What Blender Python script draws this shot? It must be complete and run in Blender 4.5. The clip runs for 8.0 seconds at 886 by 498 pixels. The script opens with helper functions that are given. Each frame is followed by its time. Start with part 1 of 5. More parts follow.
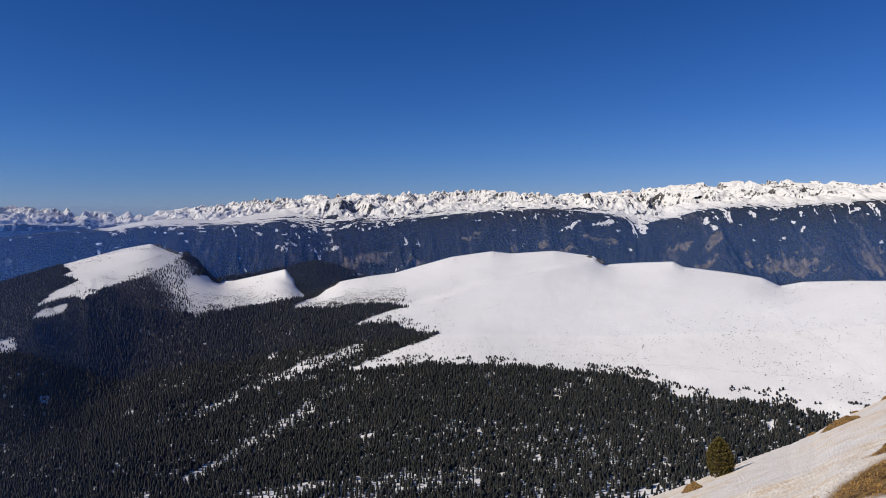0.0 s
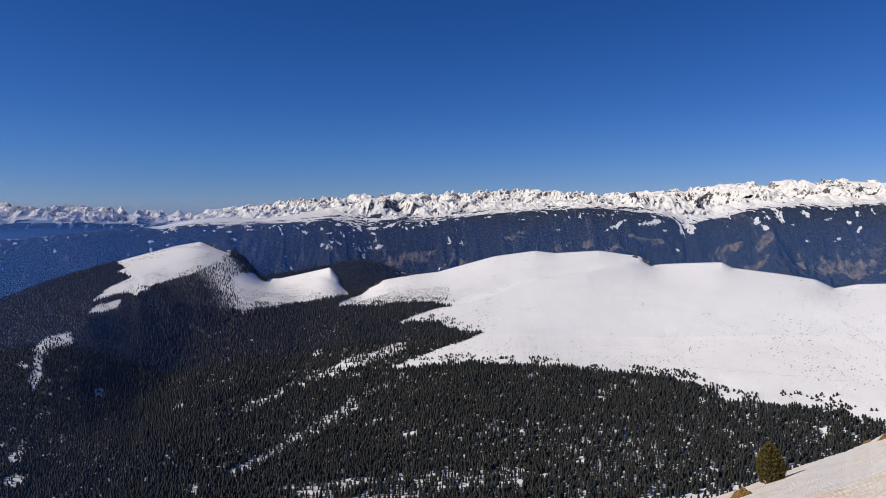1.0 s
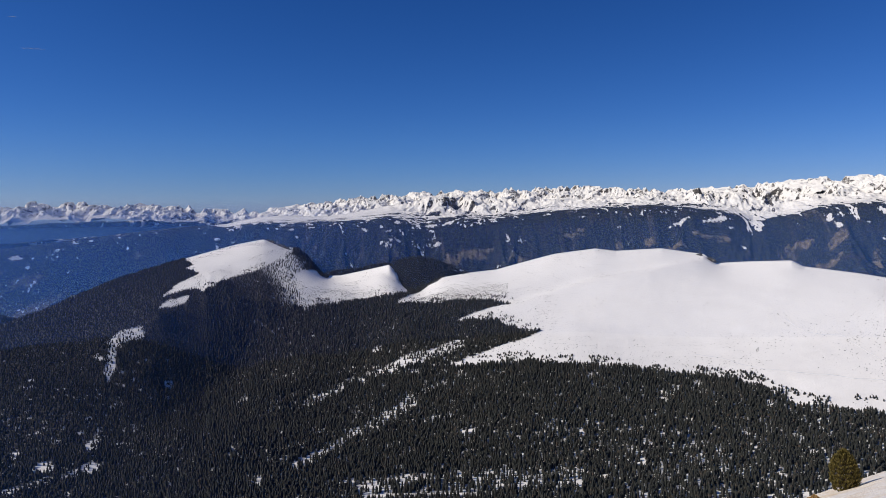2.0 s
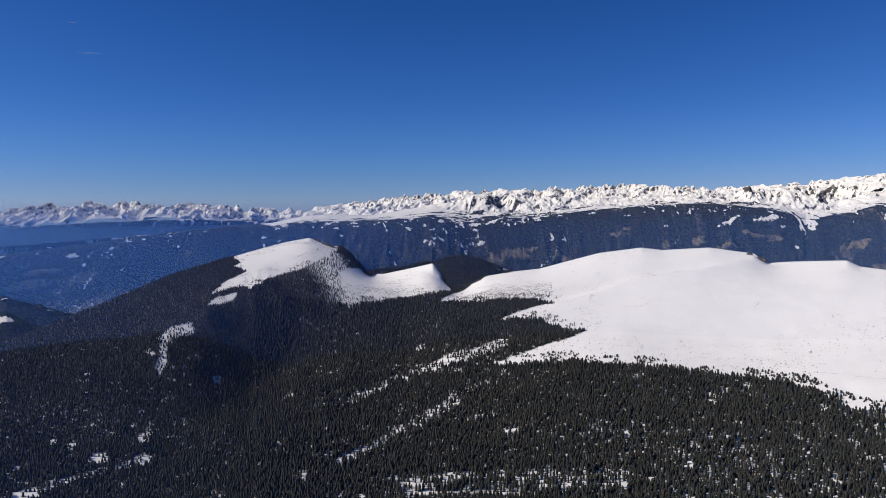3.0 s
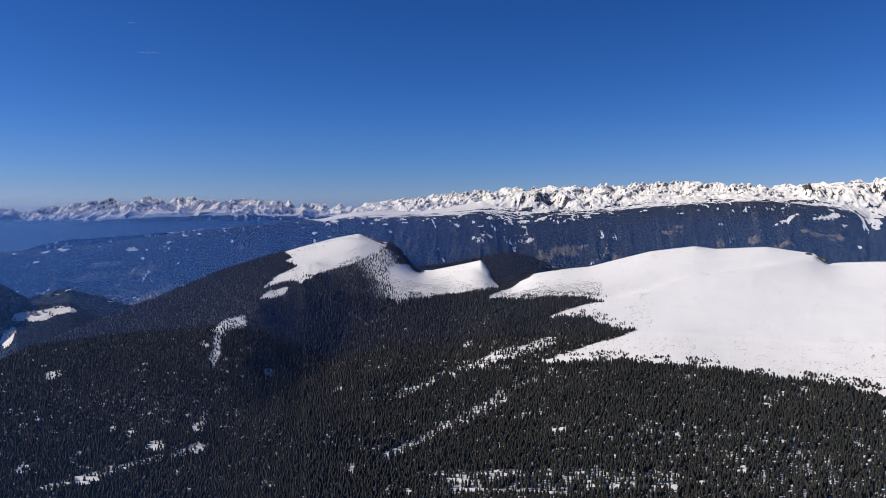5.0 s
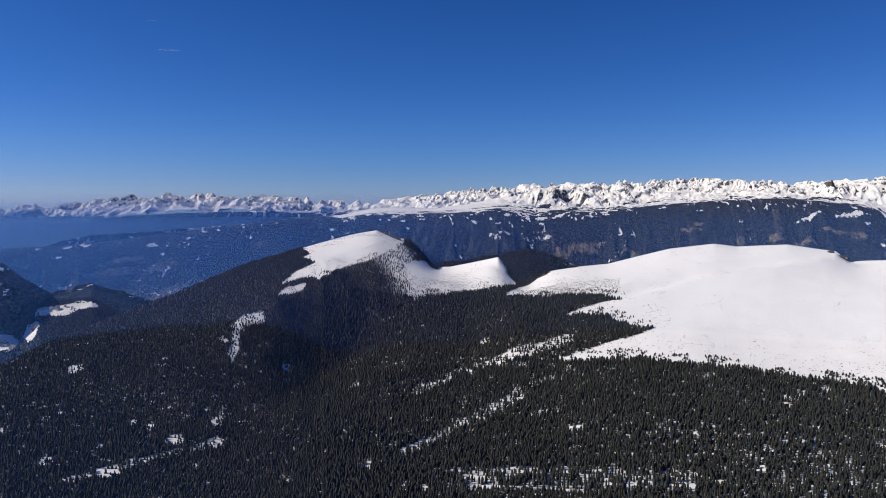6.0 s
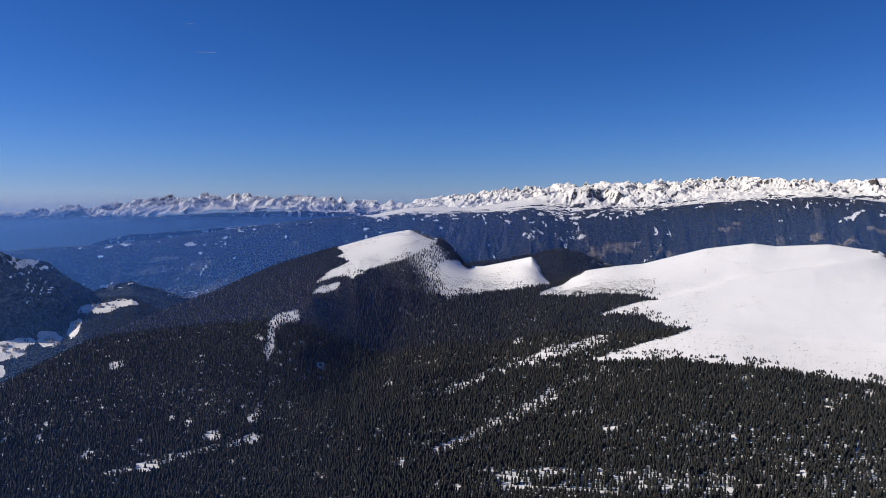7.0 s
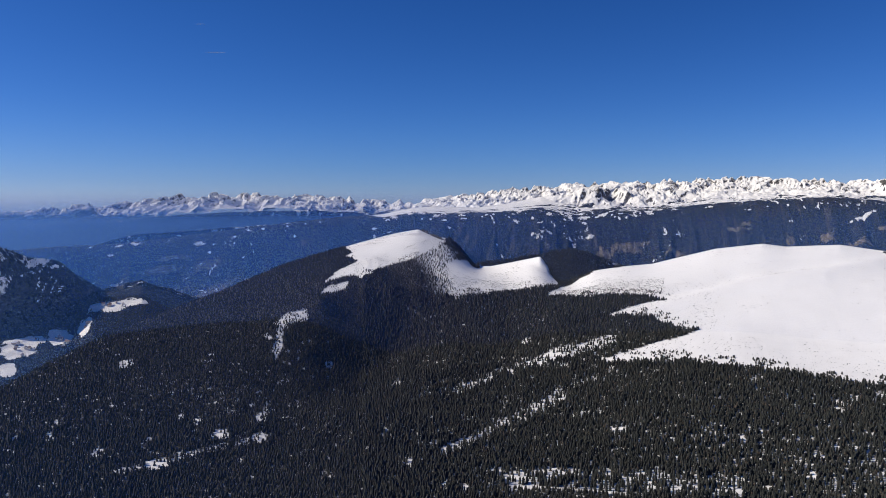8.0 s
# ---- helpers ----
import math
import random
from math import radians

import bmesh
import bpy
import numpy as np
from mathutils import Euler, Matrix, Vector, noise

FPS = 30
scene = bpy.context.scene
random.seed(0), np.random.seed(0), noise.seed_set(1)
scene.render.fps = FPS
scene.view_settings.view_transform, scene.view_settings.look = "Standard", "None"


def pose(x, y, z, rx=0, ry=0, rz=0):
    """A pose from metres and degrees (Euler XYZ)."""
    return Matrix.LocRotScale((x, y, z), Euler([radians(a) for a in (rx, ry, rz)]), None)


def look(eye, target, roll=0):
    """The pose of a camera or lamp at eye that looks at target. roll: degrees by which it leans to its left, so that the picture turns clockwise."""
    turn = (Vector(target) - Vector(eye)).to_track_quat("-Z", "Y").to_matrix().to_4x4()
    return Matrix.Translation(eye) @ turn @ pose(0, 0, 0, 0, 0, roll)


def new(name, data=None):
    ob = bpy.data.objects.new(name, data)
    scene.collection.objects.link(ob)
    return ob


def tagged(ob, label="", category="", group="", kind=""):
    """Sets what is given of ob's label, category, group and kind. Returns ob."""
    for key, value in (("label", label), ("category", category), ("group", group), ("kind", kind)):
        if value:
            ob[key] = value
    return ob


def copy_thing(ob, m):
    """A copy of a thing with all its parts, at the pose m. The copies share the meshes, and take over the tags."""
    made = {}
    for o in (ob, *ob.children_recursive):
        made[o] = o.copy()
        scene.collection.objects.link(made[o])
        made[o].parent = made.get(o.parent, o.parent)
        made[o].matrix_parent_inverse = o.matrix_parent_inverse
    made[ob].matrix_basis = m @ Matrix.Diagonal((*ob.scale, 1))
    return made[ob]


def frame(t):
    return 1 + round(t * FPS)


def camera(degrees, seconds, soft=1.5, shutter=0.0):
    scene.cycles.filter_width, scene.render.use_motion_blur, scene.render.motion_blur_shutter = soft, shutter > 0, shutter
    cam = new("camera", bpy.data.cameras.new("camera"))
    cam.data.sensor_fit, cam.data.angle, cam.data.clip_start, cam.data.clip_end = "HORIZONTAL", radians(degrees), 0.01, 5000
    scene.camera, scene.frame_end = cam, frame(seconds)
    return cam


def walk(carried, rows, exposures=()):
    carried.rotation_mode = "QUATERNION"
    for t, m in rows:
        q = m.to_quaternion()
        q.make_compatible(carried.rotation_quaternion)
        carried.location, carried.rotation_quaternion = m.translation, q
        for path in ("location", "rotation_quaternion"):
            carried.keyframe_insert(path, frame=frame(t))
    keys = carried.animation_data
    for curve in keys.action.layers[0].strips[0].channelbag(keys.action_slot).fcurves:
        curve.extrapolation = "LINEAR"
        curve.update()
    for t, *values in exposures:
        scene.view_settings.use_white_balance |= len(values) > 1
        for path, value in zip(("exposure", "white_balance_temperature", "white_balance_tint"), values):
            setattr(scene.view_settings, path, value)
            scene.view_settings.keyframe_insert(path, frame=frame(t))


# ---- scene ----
# ---- camera: a viewer turns on the spot on a summit shoulder ----
EYE = 1.65
cam = camera(63.98, 8.0, soft=0.55)
# seconds, turn to the left, tilt, roll
TURNS = [
    (0, 0.00, -3.16, -0.35),
    (0.5, 0.73, -3.13, -0.21),
    (1, 3.50, -3.21, -0.25),
    (1.5, 6.03, -3.31, -0.37),
    (3, 11.74, -3.45, -0.56),
    (3.5, 12.88, -3.51, -0.50),
    (4, 13.88, -3.56, -0.45),
    (4.5, 14.97, -3.59, -0.37),
    (6, 17.05, -3.95, -0.21),
    (6.5, 18.50, -4.01, -0.24),
    (7, 19.73, -3.98, -0.32),
    (7.5, 20.10, -3.97, -0.30),
    (8, 20.40, -4.00, -0.26),
]


def held(turn, tilt, roll):
    """The camera is held at arm's length from the viewer's axis."""
    a = radians(turn)
    m = pose(-0.3 * math.sin(a), 0.3 * math.cos(a) - 0.3, EYE, 90 + tilt, 0, turn)
    return m @ pose(0, 0, 0, 0, 0, roll)


walk(cam, [(t, held(a, b, c)) for t, a, b, c in TURNS], exposures=[(0.0, 0.0), (1.5, 0.06), (4.0, 0.16), (8.0, 0.25)])

# ---- light: clear noon sky and one sun, to the left and a little behind ----
SUN_BEARING, SUN_HEIGHT = -110.0, 36.0
world = bpy.data.worlds.new("sky")
scene.world = world
world.use_nodes = True
wn = world.node_tree.nodes
sky = wn.new("ShaderNodeTexSky")
sky.sky_type = "NISHITA"
sky.sun_disc = False
sky.sun_elevation, sky.sun_rotation = radians(SUN_HEIGHT), radians(SUN_BEARING)
sky.altitude, sky.air_density, sky.dust_density, sky.ozone_density = 2500, 1.0, 0.0, 3.0
wn["Background"].inputs["Strength"].default_value = 0.1
# the deep blue of thin mountain air
level = wn.new("ShaderNodeVectorMath")
level.operation = "MULTIPLY"
level.inputs[1].default_value = (0.08, 0.08, 0.08)
split, join = wn.new("ShaderNodeSeparateColor"), wn.new("ShaderNodeCombineColor")
wl = world.node_tree.links
wl.new(sky.outputs["Color"], level.inputs[0])
wl.new(level.outputs[0], split.inputs[0])
for k, (power, gain) in enumerate(((1.62, 6.2), (1.2, 5.95), (1.10, 9.9))):
    deep, tint = wn.new("ShaderNodeMath"), wn.new("ShaderNodeMath")
    deep.operation, tint.operation = "POWER", "MULTIPLY"
    deep.inputs[1].default_value, tint.inputs[1].default_value = power, gain
    wl.new(split.outputs[k], deep.inputs[0])
    wl.new(deep.outputs[0], tint.inputs[0])
    wl.new(tint.outputs[0], join.inputs[k])
wl.new(join.outputs[0], wn["Background"].inputs["Color"])

sun = new("sun", bpy.data.lights.new("sun", "SUN"))
sun.data.energy, sun.data.angle, sun.data.color = 3.75, radians(0.53), (1.0, 0.93, 0.82)
sb, sh = radians(SUN_BEARING), radians(SUN_HEIGHT)
sun.matrix_world = look((300 * math.sin(sb) * math.cos(sh), 300 * math.cos(sb) * math.cos(sh), 300 * math.sin(sh)), (0, 0, 0))


# ---- noise on arrays ----
def lattice(i, j, seed):
    n = (i.astype(np.int64) * 374761393 + j.astype(np.int64) * 668265263 + seed * 1442695041) & 0xFFFFFFFF
    n = ((n ^ (n >> 13)) * 1274126177) & 0xFFFFFFFF
    n = ((n ^ (n >> 16)) * 2246822519) & 0xFFFFFFFF
    return ((n ^ (n >> 15)) & 0xFFFF) / 65535.0


def grain(x, y, seed=0):
    """Smooth value noise, 0 to 1."""
    i, j = np.floor(x), np.floor(y)
    u, v = x - i, y - j
    u, v = u * u * u * (u * (u * 6 - 15) + 10), v * v * v * (v * (v * 6 - 15) + 10)
    a, b = lattice(i, j, seed), lattice(i + 1, j, seed)
    c, d = lattice(i, j + 1, seed), lattice(i + 1, j + 1, seed)
    return (a + (b - a) * u) * (1 - v) + (c + (d - c) * u) * v


def fbm(x, y, octaves=4, seed=0, gain=0.5):
    total, weight, amp = 0.0, 0.0, 1.0
    for k in range(octaves):
        total = total + amp * grain(x * 2 ** k + 17.3 * k, y * 2 ** k - 9.1 * k, seed + k)
        weight, amp = weight + amp, amp * gain
    return total / weight


def ridged(x, y, octaves=5, seed=0, gain=0.55):
    total, weight, amp = 0.0, 0.0, 1.0
    for k in range(octaves):
        total = total + amp * (1 - np.abs(2 * grain(x * 2 ** k + 31.7 * k, y * 2 ** k + 5.3 * k, seed + k) - 1)) ** 1.6
        weight, amp = weight + amp, amp * gain
    return total / weight


def step(a, b, x):
    u = np.clip((x - a) / (b - a), 0, 1)
    return u * u * (3 - 2 * u)


def knots(table, b, column):
    t = np.array(table, float)
    return np.interp(b, t[:, 0], t[:, column])


# ---- materials ----
def shader(name):
    m = bpy.data.materials.new(name)
    m.use_nodes = True
    return m, m.node_tree.nodes, m.node_tree.links, m.node_tree.nodes["Principled BSDF"]


def noise_node(n, l, size, detail=4.0, rough=0.55, coords=None):
    tex = n.new("ShaderNodeTexNoise")
    tex.inputs["Scale"].default_value = 1.0 / size
    tex.inputs["Detail"].default_value, tex.inputs["Roughness"].default_value = detail, rough
    if coords is None:
        coords = n.new("ShaderNodeTexCoord").outputs["Object"]
    l.new(coords, tex.inputs["Vector"])
    return tex.outputs["Fac"]


def ramp(n, l, fac, stops):
    r = n.new("ShaderNodeValToRGB")
    while len(r.color_ramp.elements) < len(stops):
        r.color_ramp.elements.new(0.5)
    for e, (p, c) in zip(r.color_ramp.elements, stops):
        e.position, e.color = p, (*c, 1.0) if len(c) == 3 else c
    l.new(fac, r.inputs["Fac"])
    return r.outputs["Color"]


def blend(n, l, fac, a, b):
    x = n.new("ShaderNodeMix")
    x.data_type = "RGBA"
    if isinstance(fac, float):
        x.inputs[0].default_value = fac
    else:
        l.new(fac, x.inputs[0])
    for sock, v in ((x.inputs[6], a), (x.inputs[7], b)):
        if isinstance(v, tuple):
            sock.default_value = (*v, 1.0)
        else:
            l.new(v, sock)
    return x.outputs[2]


def maths(n, l, op, a, b=0.0, clamp=False):
    x = n.new("ShaderNodeMath")
    x.operation, x.use_clamp = op, clamp
    for sock, v in zip(x.inputs, (a, b)):
        if isinstance(v, (int, float)):
            sock.default_value = v
        else:
            l.new(v, sock)
    return x.outputs[0]


def bump(n, l, p, height, distance, strength=1.0, under=None):
    x = n.new("ShaderNodeBump")
    x.inputs["Distance"].default_value, x.inputs["Strength"].default_value = distance, strength
    l.new(height, x.inputs["Height"])
    if under is not None:
        l.new(under, x.inputs["Normal"])
    l.new(x.outputs["Normal"], p.inputs["Normal"])
    return x.outputs["Normal"]


def attr(n, name):
    a = n.new("ShaderNodeAttribute")
    a.attribute_name = name
    return a.outputs["Fac"]


def snow_ground_material():
    """Old spring snow; bare soil and withered grass, forest litter and rock where the masks say so."""
    m, n, l, p = shader("snow_ground")
    white = ramp(n, l, noise_node(n, l, 60.0, 5), [(0.3, (0.855, 0.832, 0.80)), (0.7, (0.905, 0.882, 0.85))])
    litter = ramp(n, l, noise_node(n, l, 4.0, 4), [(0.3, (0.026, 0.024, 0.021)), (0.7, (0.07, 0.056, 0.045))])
    rock = ramp(n, l, noise_node(n, l, 14.0, 6, 0.7), [(0.35, (0.035, 0.035, 0.04)), (0.6, (0.10, 0.095, 0.09))])
    dirt = ramp(n, l, noise_node(n, l, 0.5, 5, 0.65), [(0.35, (0.74, 0.56, 0.35)), (0.60, (0.93, 0.83, 0.68))])
    hay = ramp(n, l, noise_node(n, l, 0.25, 5, 0.7), [(0.3, (0.16, 0.09, 0.03)), (0.7, (0.36, 0.22, 0.08))])
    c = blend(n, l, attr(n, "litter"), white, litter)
    film = maths(n, l, "MULTIPLY", attr(n, "dirty"), ramp(n, l, noise_node(n, l, 1.3, 6, 0.68), [(0.3, (0.5, 0.5, 0.5)), (0.62, (1, 1, 1))]))
    c = blend(n, l, film, c, dirt)
    c = blend(n, l, attr(n, "grass"), c, hay)
    c = blend(n, l, attr(n, "rock"), c, rock)
    l.new(c, p.inputs["Base Color"])
    p.inputs["Roughness"].default_value = 0.7
    p.inputs["Specular IOR Level"].default_value = 0.25
    far_off = maths(n, l, "SUBTRACT", 1.0, maths(n, l, "MULTIPLY", attr(n, "near"), 0.97))
    wind = n.new("ShaderNodeMapping")
    wind.vector_type = "TEXTURE"
    wind.inputs["Rotation"].default_value = (0, 0, radians(24))
    wind.inputs["Scale"].default_value = (2.6, 1.0, 1.0)
    l.new(n.new("ShaderNodeTexCoord").outputs["Object"], wind.inputs["Vector"])
    drifts = bump(n, l, p, maths(n, l, "MULTIPLY", noise_node(n, l, 11.0, 7, 0.72, wind.outputs["Vector"]), far_off), 1.7, 0.7)
    big = bump(n, l, p, maths(n, l, "MULTIPLY", noise_node(n, l, 3.4, 5, 0.7), far_off), 0.75, 0.8, drifts)
    cups = n.new("ShaderNodeTexVoronoi")
    cups.inputs["Scale"].default_value = 12.0
    stretch = n.new("ShaderNodeMapping")
    stretch.vector_type = "TEXTURE"
    stretch.inputs["Rotation"].default_value = (0, 0, radians(-27))
    stretch.inputs["Scale"].default_value = (1.0, 2.6, 1.0)
    l.new(n.new("ShaderNodeTexCoord").outputs["Object"], stretch.inputs["Vector"])
    l.new(stretch.outputs["Vector"], cups.inputs["Vector"])
    fine = bump(n, l, p, maths(n, l, "MULTIPLY", cups.outputs["Distance"], attr(n, "near")), 0.06, 0.5, big)
    bump(n, l, p, maths(n, l, "MULTIPLY", noise_node(n, l, 0.16, 7, 0.7, stretch.outputs["Vector"]), attr(n, "near")), 0.05, 0.6, fine)
    return m


def mountain_material():
    """Distant slopes: conifer woods, bare larch and beech, brown meadows, snow and rock by mask."""
    m, n, l, p = shader("mountain_side")
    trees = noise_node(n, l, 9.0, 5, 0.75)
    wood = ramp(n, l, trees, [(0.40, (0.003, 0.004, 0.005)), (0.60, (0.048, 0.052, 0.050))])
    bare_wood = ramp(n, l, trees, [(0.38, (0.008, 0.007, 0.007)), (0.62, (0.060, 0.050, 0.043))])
    meadow = ramp(n, l, noise_node(n, l, 22.0, 6, 0.7), [(0.38, (0.065, 0.054, 0.038)), (0.62, (0.25, 0.20, 0.135))])
    rock = ramp(n, l, noise_node(n, l, 16.0, 6, 0.7), [(0.38, (0.025, 0.025, 0.027)), (0.62, (0.15, 0.135, 0.12))])
    rough = noise_node(n, l, 14.0, 6, 0.78)

    def mask(name, spread=1.5):
        v = maths(n, l, "ADD", maths(n, l, "SUBTRACT", attr(n, name), 0.02), maths(n, l, "MULTIPLY", maths(n, l, "SUBTRACT", rough, 0.5), spread))
        return ramp(n, l, v, [(0.42, (0, 0, 0)), (0.58, (1, 1, 1))])

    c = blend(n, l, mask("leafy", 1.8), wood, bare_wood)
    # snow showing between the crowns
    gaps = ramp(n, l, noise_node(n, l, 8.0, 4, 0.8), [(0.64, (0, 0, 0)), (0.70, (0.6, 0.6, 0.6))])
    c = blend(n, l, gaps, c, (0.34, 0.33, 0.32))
    c = blend(n, l, mask("meadow"), c, meadow)
    c = blend(n, l, mask("rock", 1.6), c, rock)
    c = blend(n, l, mask("snow"), c, ramp(n, l, noise_node(n, l, 40.0, 5), [(0.3, (0.80, 0.765, 0.71)), (0.7, (0.87, 0.84, 0.79))]))
    l.new(c, p.inputs["Base Color"])
    p.inputs["Roughness"].default_value = 0.85
    p.inputs["Specular IOR Level"].default_value = 0.15
    bump(n, l, p, noise_node(n, l, 22.0, 8, 0.72), 6.0, 0.8)
    return m


def spruce_material():
    m, n, l, p = shader("spruce_needles")
    geo = n.new("ShaderNodeNewGeometry")
    tone = ramp(n, l, geo.outputs["Random Per Island"], [(0.0, (0.020, 0.024, 0.022)), (0.5, (0.034, 0.036, 0.031)), (0.93, (0.050, 0.047, 0.039)), (1.0, (0.095, 0.068, 0.047))])
    c = blend(n, l, maths(n, l, "MULTIPLY", noise_node(n, l, 90.0, 3), 0.5), tone, (0.028, 0.030, 0.026))
    l.new(c, p.inputs["Base Color"])
    p.inputs["Roughness"].default_value = 0.8
    p.inputs["Specular IOR Level"].default_value = 0.2
    return m


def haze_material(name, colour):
    """A see-through sheet tinted to imitate haze, scattering a little of the light falling on it; how much is kept in
    the mesh.
    """
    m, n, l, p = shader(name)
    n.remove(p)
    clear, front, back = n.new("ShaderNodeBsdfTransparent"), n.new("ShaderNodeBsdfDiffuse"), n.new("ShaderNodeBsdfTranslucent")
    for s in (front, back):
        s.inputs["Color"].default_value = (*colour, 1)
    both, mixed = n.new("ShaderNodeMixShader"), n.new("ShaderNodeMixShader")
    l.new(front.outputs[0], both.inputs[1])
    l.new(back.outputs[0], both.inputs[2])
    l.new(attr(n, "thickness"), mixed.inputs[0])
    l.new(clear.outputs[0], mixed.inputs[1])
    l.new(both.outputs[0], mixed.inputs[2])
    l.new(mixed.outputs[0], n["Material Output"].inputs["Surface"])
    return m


# the blue of distance is put into the colour of these sheets
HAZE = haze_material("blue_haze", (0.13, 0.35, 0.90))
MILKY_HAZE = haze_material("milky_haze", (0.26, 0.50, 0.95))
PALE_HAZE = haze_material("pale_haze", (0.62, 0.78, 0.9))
SNOW = snow_ground_material()
MOUNTAIN = mountain_material()
SPRUCE = spruce_material()


# ---- meshes from arrays ----
def mesh_from(name, verts, faces, material, smooth=False, masks=None):
    me = bpy.data.meshes.new(name)
    nv, nf, k = len(verts), len(faces), faces.shape[1]
    me.vertices.add(nv)
    me.vertices.foreach_set("co", np.ascontiguousarray(verts, np.float32).ravel())
    me.loops.add(nf * k)
    me.loops.foreach_set("vertex_index", np.ascontiguousarray(faces, np.int32).ravel())
    me.polygons.add(nf)
    me.polygons.foreach_set("loop_start", np.arange(0, nf * k, k, dtype=np.int32))
    me.polygons.foreach_set("use_smooth", np.full(nf, smooth))
    me.update(calc_edges=True)
    me.materials.append(material)
    for key, values in (masks or {}).items():
        a = me.attributes.new(key, "FLOAT", "POINT")
        a.data.foreach_set("value", np.ascontiguousarray(values, np.float32).ravel())
    return me


def sheet(name, b, r, z, material, masks, closed=False, smooth=True):
    """A terrain sheet over a polar grid: bearings b (degrees to the right of ahead) by ranges r, heights z."""
    nb, nr = z.shape
    a = np.radians(b)
    verts = np.stack([r * np.sin(a), r * np.cos(a), z], -1).reshape(-1, 3)
    i = np.arange(nb if closed else nb - 1)[:, None]
    j = np.arange(nr - 1)[None, :]
    i2 = (i + 1) % nb
    faces = np.stack([i * nr + j, i2 * nr + j, i2 * nr + j + 1, i * nr + j + 1], -1).reshape(-1, 4)[:, ::-1]
    return new(name, mesh_from(name, verts, faces, material, smooth, {k: v.reshape(-1) for k, v in masks.items()}))


# ---- lie of the land: bearing, range, height against the eye ----
CREST = [(-180, 900, -330), (-70, 1200, -360), (-52.8, 1450, -329), (-45.6, 1656, -282), (-41.7, 1782, -259), (-37.5, 1919, -232), (-33.2, 2116, -190),
         (-30.1, 2315, -169), (-27.9, 2453, -153), (-24.2, 2545, -118), (-22.4, 2590, -106), (-21.6, 2591, -121), (-20.9, 2578, -133),
         (-19.8, 2556, -140), (-19.0, 2540, -170), (-17.8, 2515, -235), (-16.5, 2475, -231), (-14.9, 2395, -212), (-12.6, 2290, -184)]
CREST += [(-12.0, 2262, -210), (-11.3, 2236, -257), (-10.5, 2205, -257), (-8.4, 2157, -217), (-6.2, 2181, -203), (-3.9, 2207, -195),
          (0.7, 2250, -149), (3.9, 2250, -132), (5.5, 2250, -139), (8.9, 2250, -130), (12.0, 2250, -144), (12.9, 2233, -170), (15.4, 2186, -160),
          (18.0, 2138, -152), (18.8, 2122, -166), (22.4, 2060, -175), (24.3, 2028, -182), (25.5, 2008, -200), (27.0, 1983, -185), (29.8, 1937, -174), (32.1, 1900, -168), (60, 1700, -200), (180, 900, -330)]
# how the slope below the crest is bent (basin) and how much it is rounded (shoulder)
BEND = [(-180, 1.3, 0.3), (-52, 1.2, 0.3), (-40, 1.5, 0.3), (-30, 1.9, 0.35), (-22, 2.1, 0.45), (-15, 2.3, 0.25), (-8, 2.2, 0.3), (0, 2.1, 0.35), (15, 1.9, 0.4), (32, 1.6, 0.5), (180, 1.3, 0.3)]
# rim of the shoulder on which the viewer stands
RIM = [(-180, 60, -8), (-70, 25, -13), (-10, 30, -17), (8, 40, -19), (16.5, 39.5, -15.7), (19.8, 38.3, -14.1), (22.6, 40, -13.6), (25.0, 43, -13.6),
       (26.4, 44.9, -13.6), (27.9, 46.7, -13.35), (29.3, 48.5, -12.9), (30.7, 50.3, -12.55), (32.3, 52.0, -12.0), (45, 60, -9), (90, 70, -4), (180, 60, -8)]
FOOT_R, FOOT_Z = 850.0, -385.0


SWEEP = np.arange(-180, 180.01, 0.1)


def soften(values, width):
    k = np.exp(-0.5 * (np.arange(-40 * width, 40 * width + 1) / (10 * width)) ** 2)
    n = len(k) // 2
    return np.convolve(np.concatenate([values[-n - 1:-1], values, values[1:n + 1]]), k / k.sum(), "valid")


CREST_R = soften(knots(CREST, SWEEP, 1), 2)
CREST_Z = knots(CREST, SWEEP, 2)
BROAD_Z = soften(CREST_Z, 5)
FIRM_Z = soften(CREST_Z, 0.8)
# the ridge beyond the basin: a steep wooded face, then a gently tilted top
FACE_W = np.linspace(0, 1, 201)
FACE_H = np.interp(FACE_W, (0, 0.30, 0.46, 0.64, 1.0), (0, 0.10, 0.26, 0.76, 1.0))
FACE_H = np.convolve(np.concatenate([np.zeros(8), FACE_H, np.ones(8)]), np.ones(17) / 17, "valid")
FACE = [(-180, 0), (-36, 0), (-30, 1), (-22.5, 1), (-15.5, 0.35), (-12, 0.35), (-9, 0), (180, 0)]
LEDGE = [(-30, 1900, 0), (-6, 1780, 0), (-2.5, 1883, 9), (2, 1975, 17), (8, 2070, 15), (12.4, 2190, 5), (14, 2200, 0), (40, 2200, 0)]


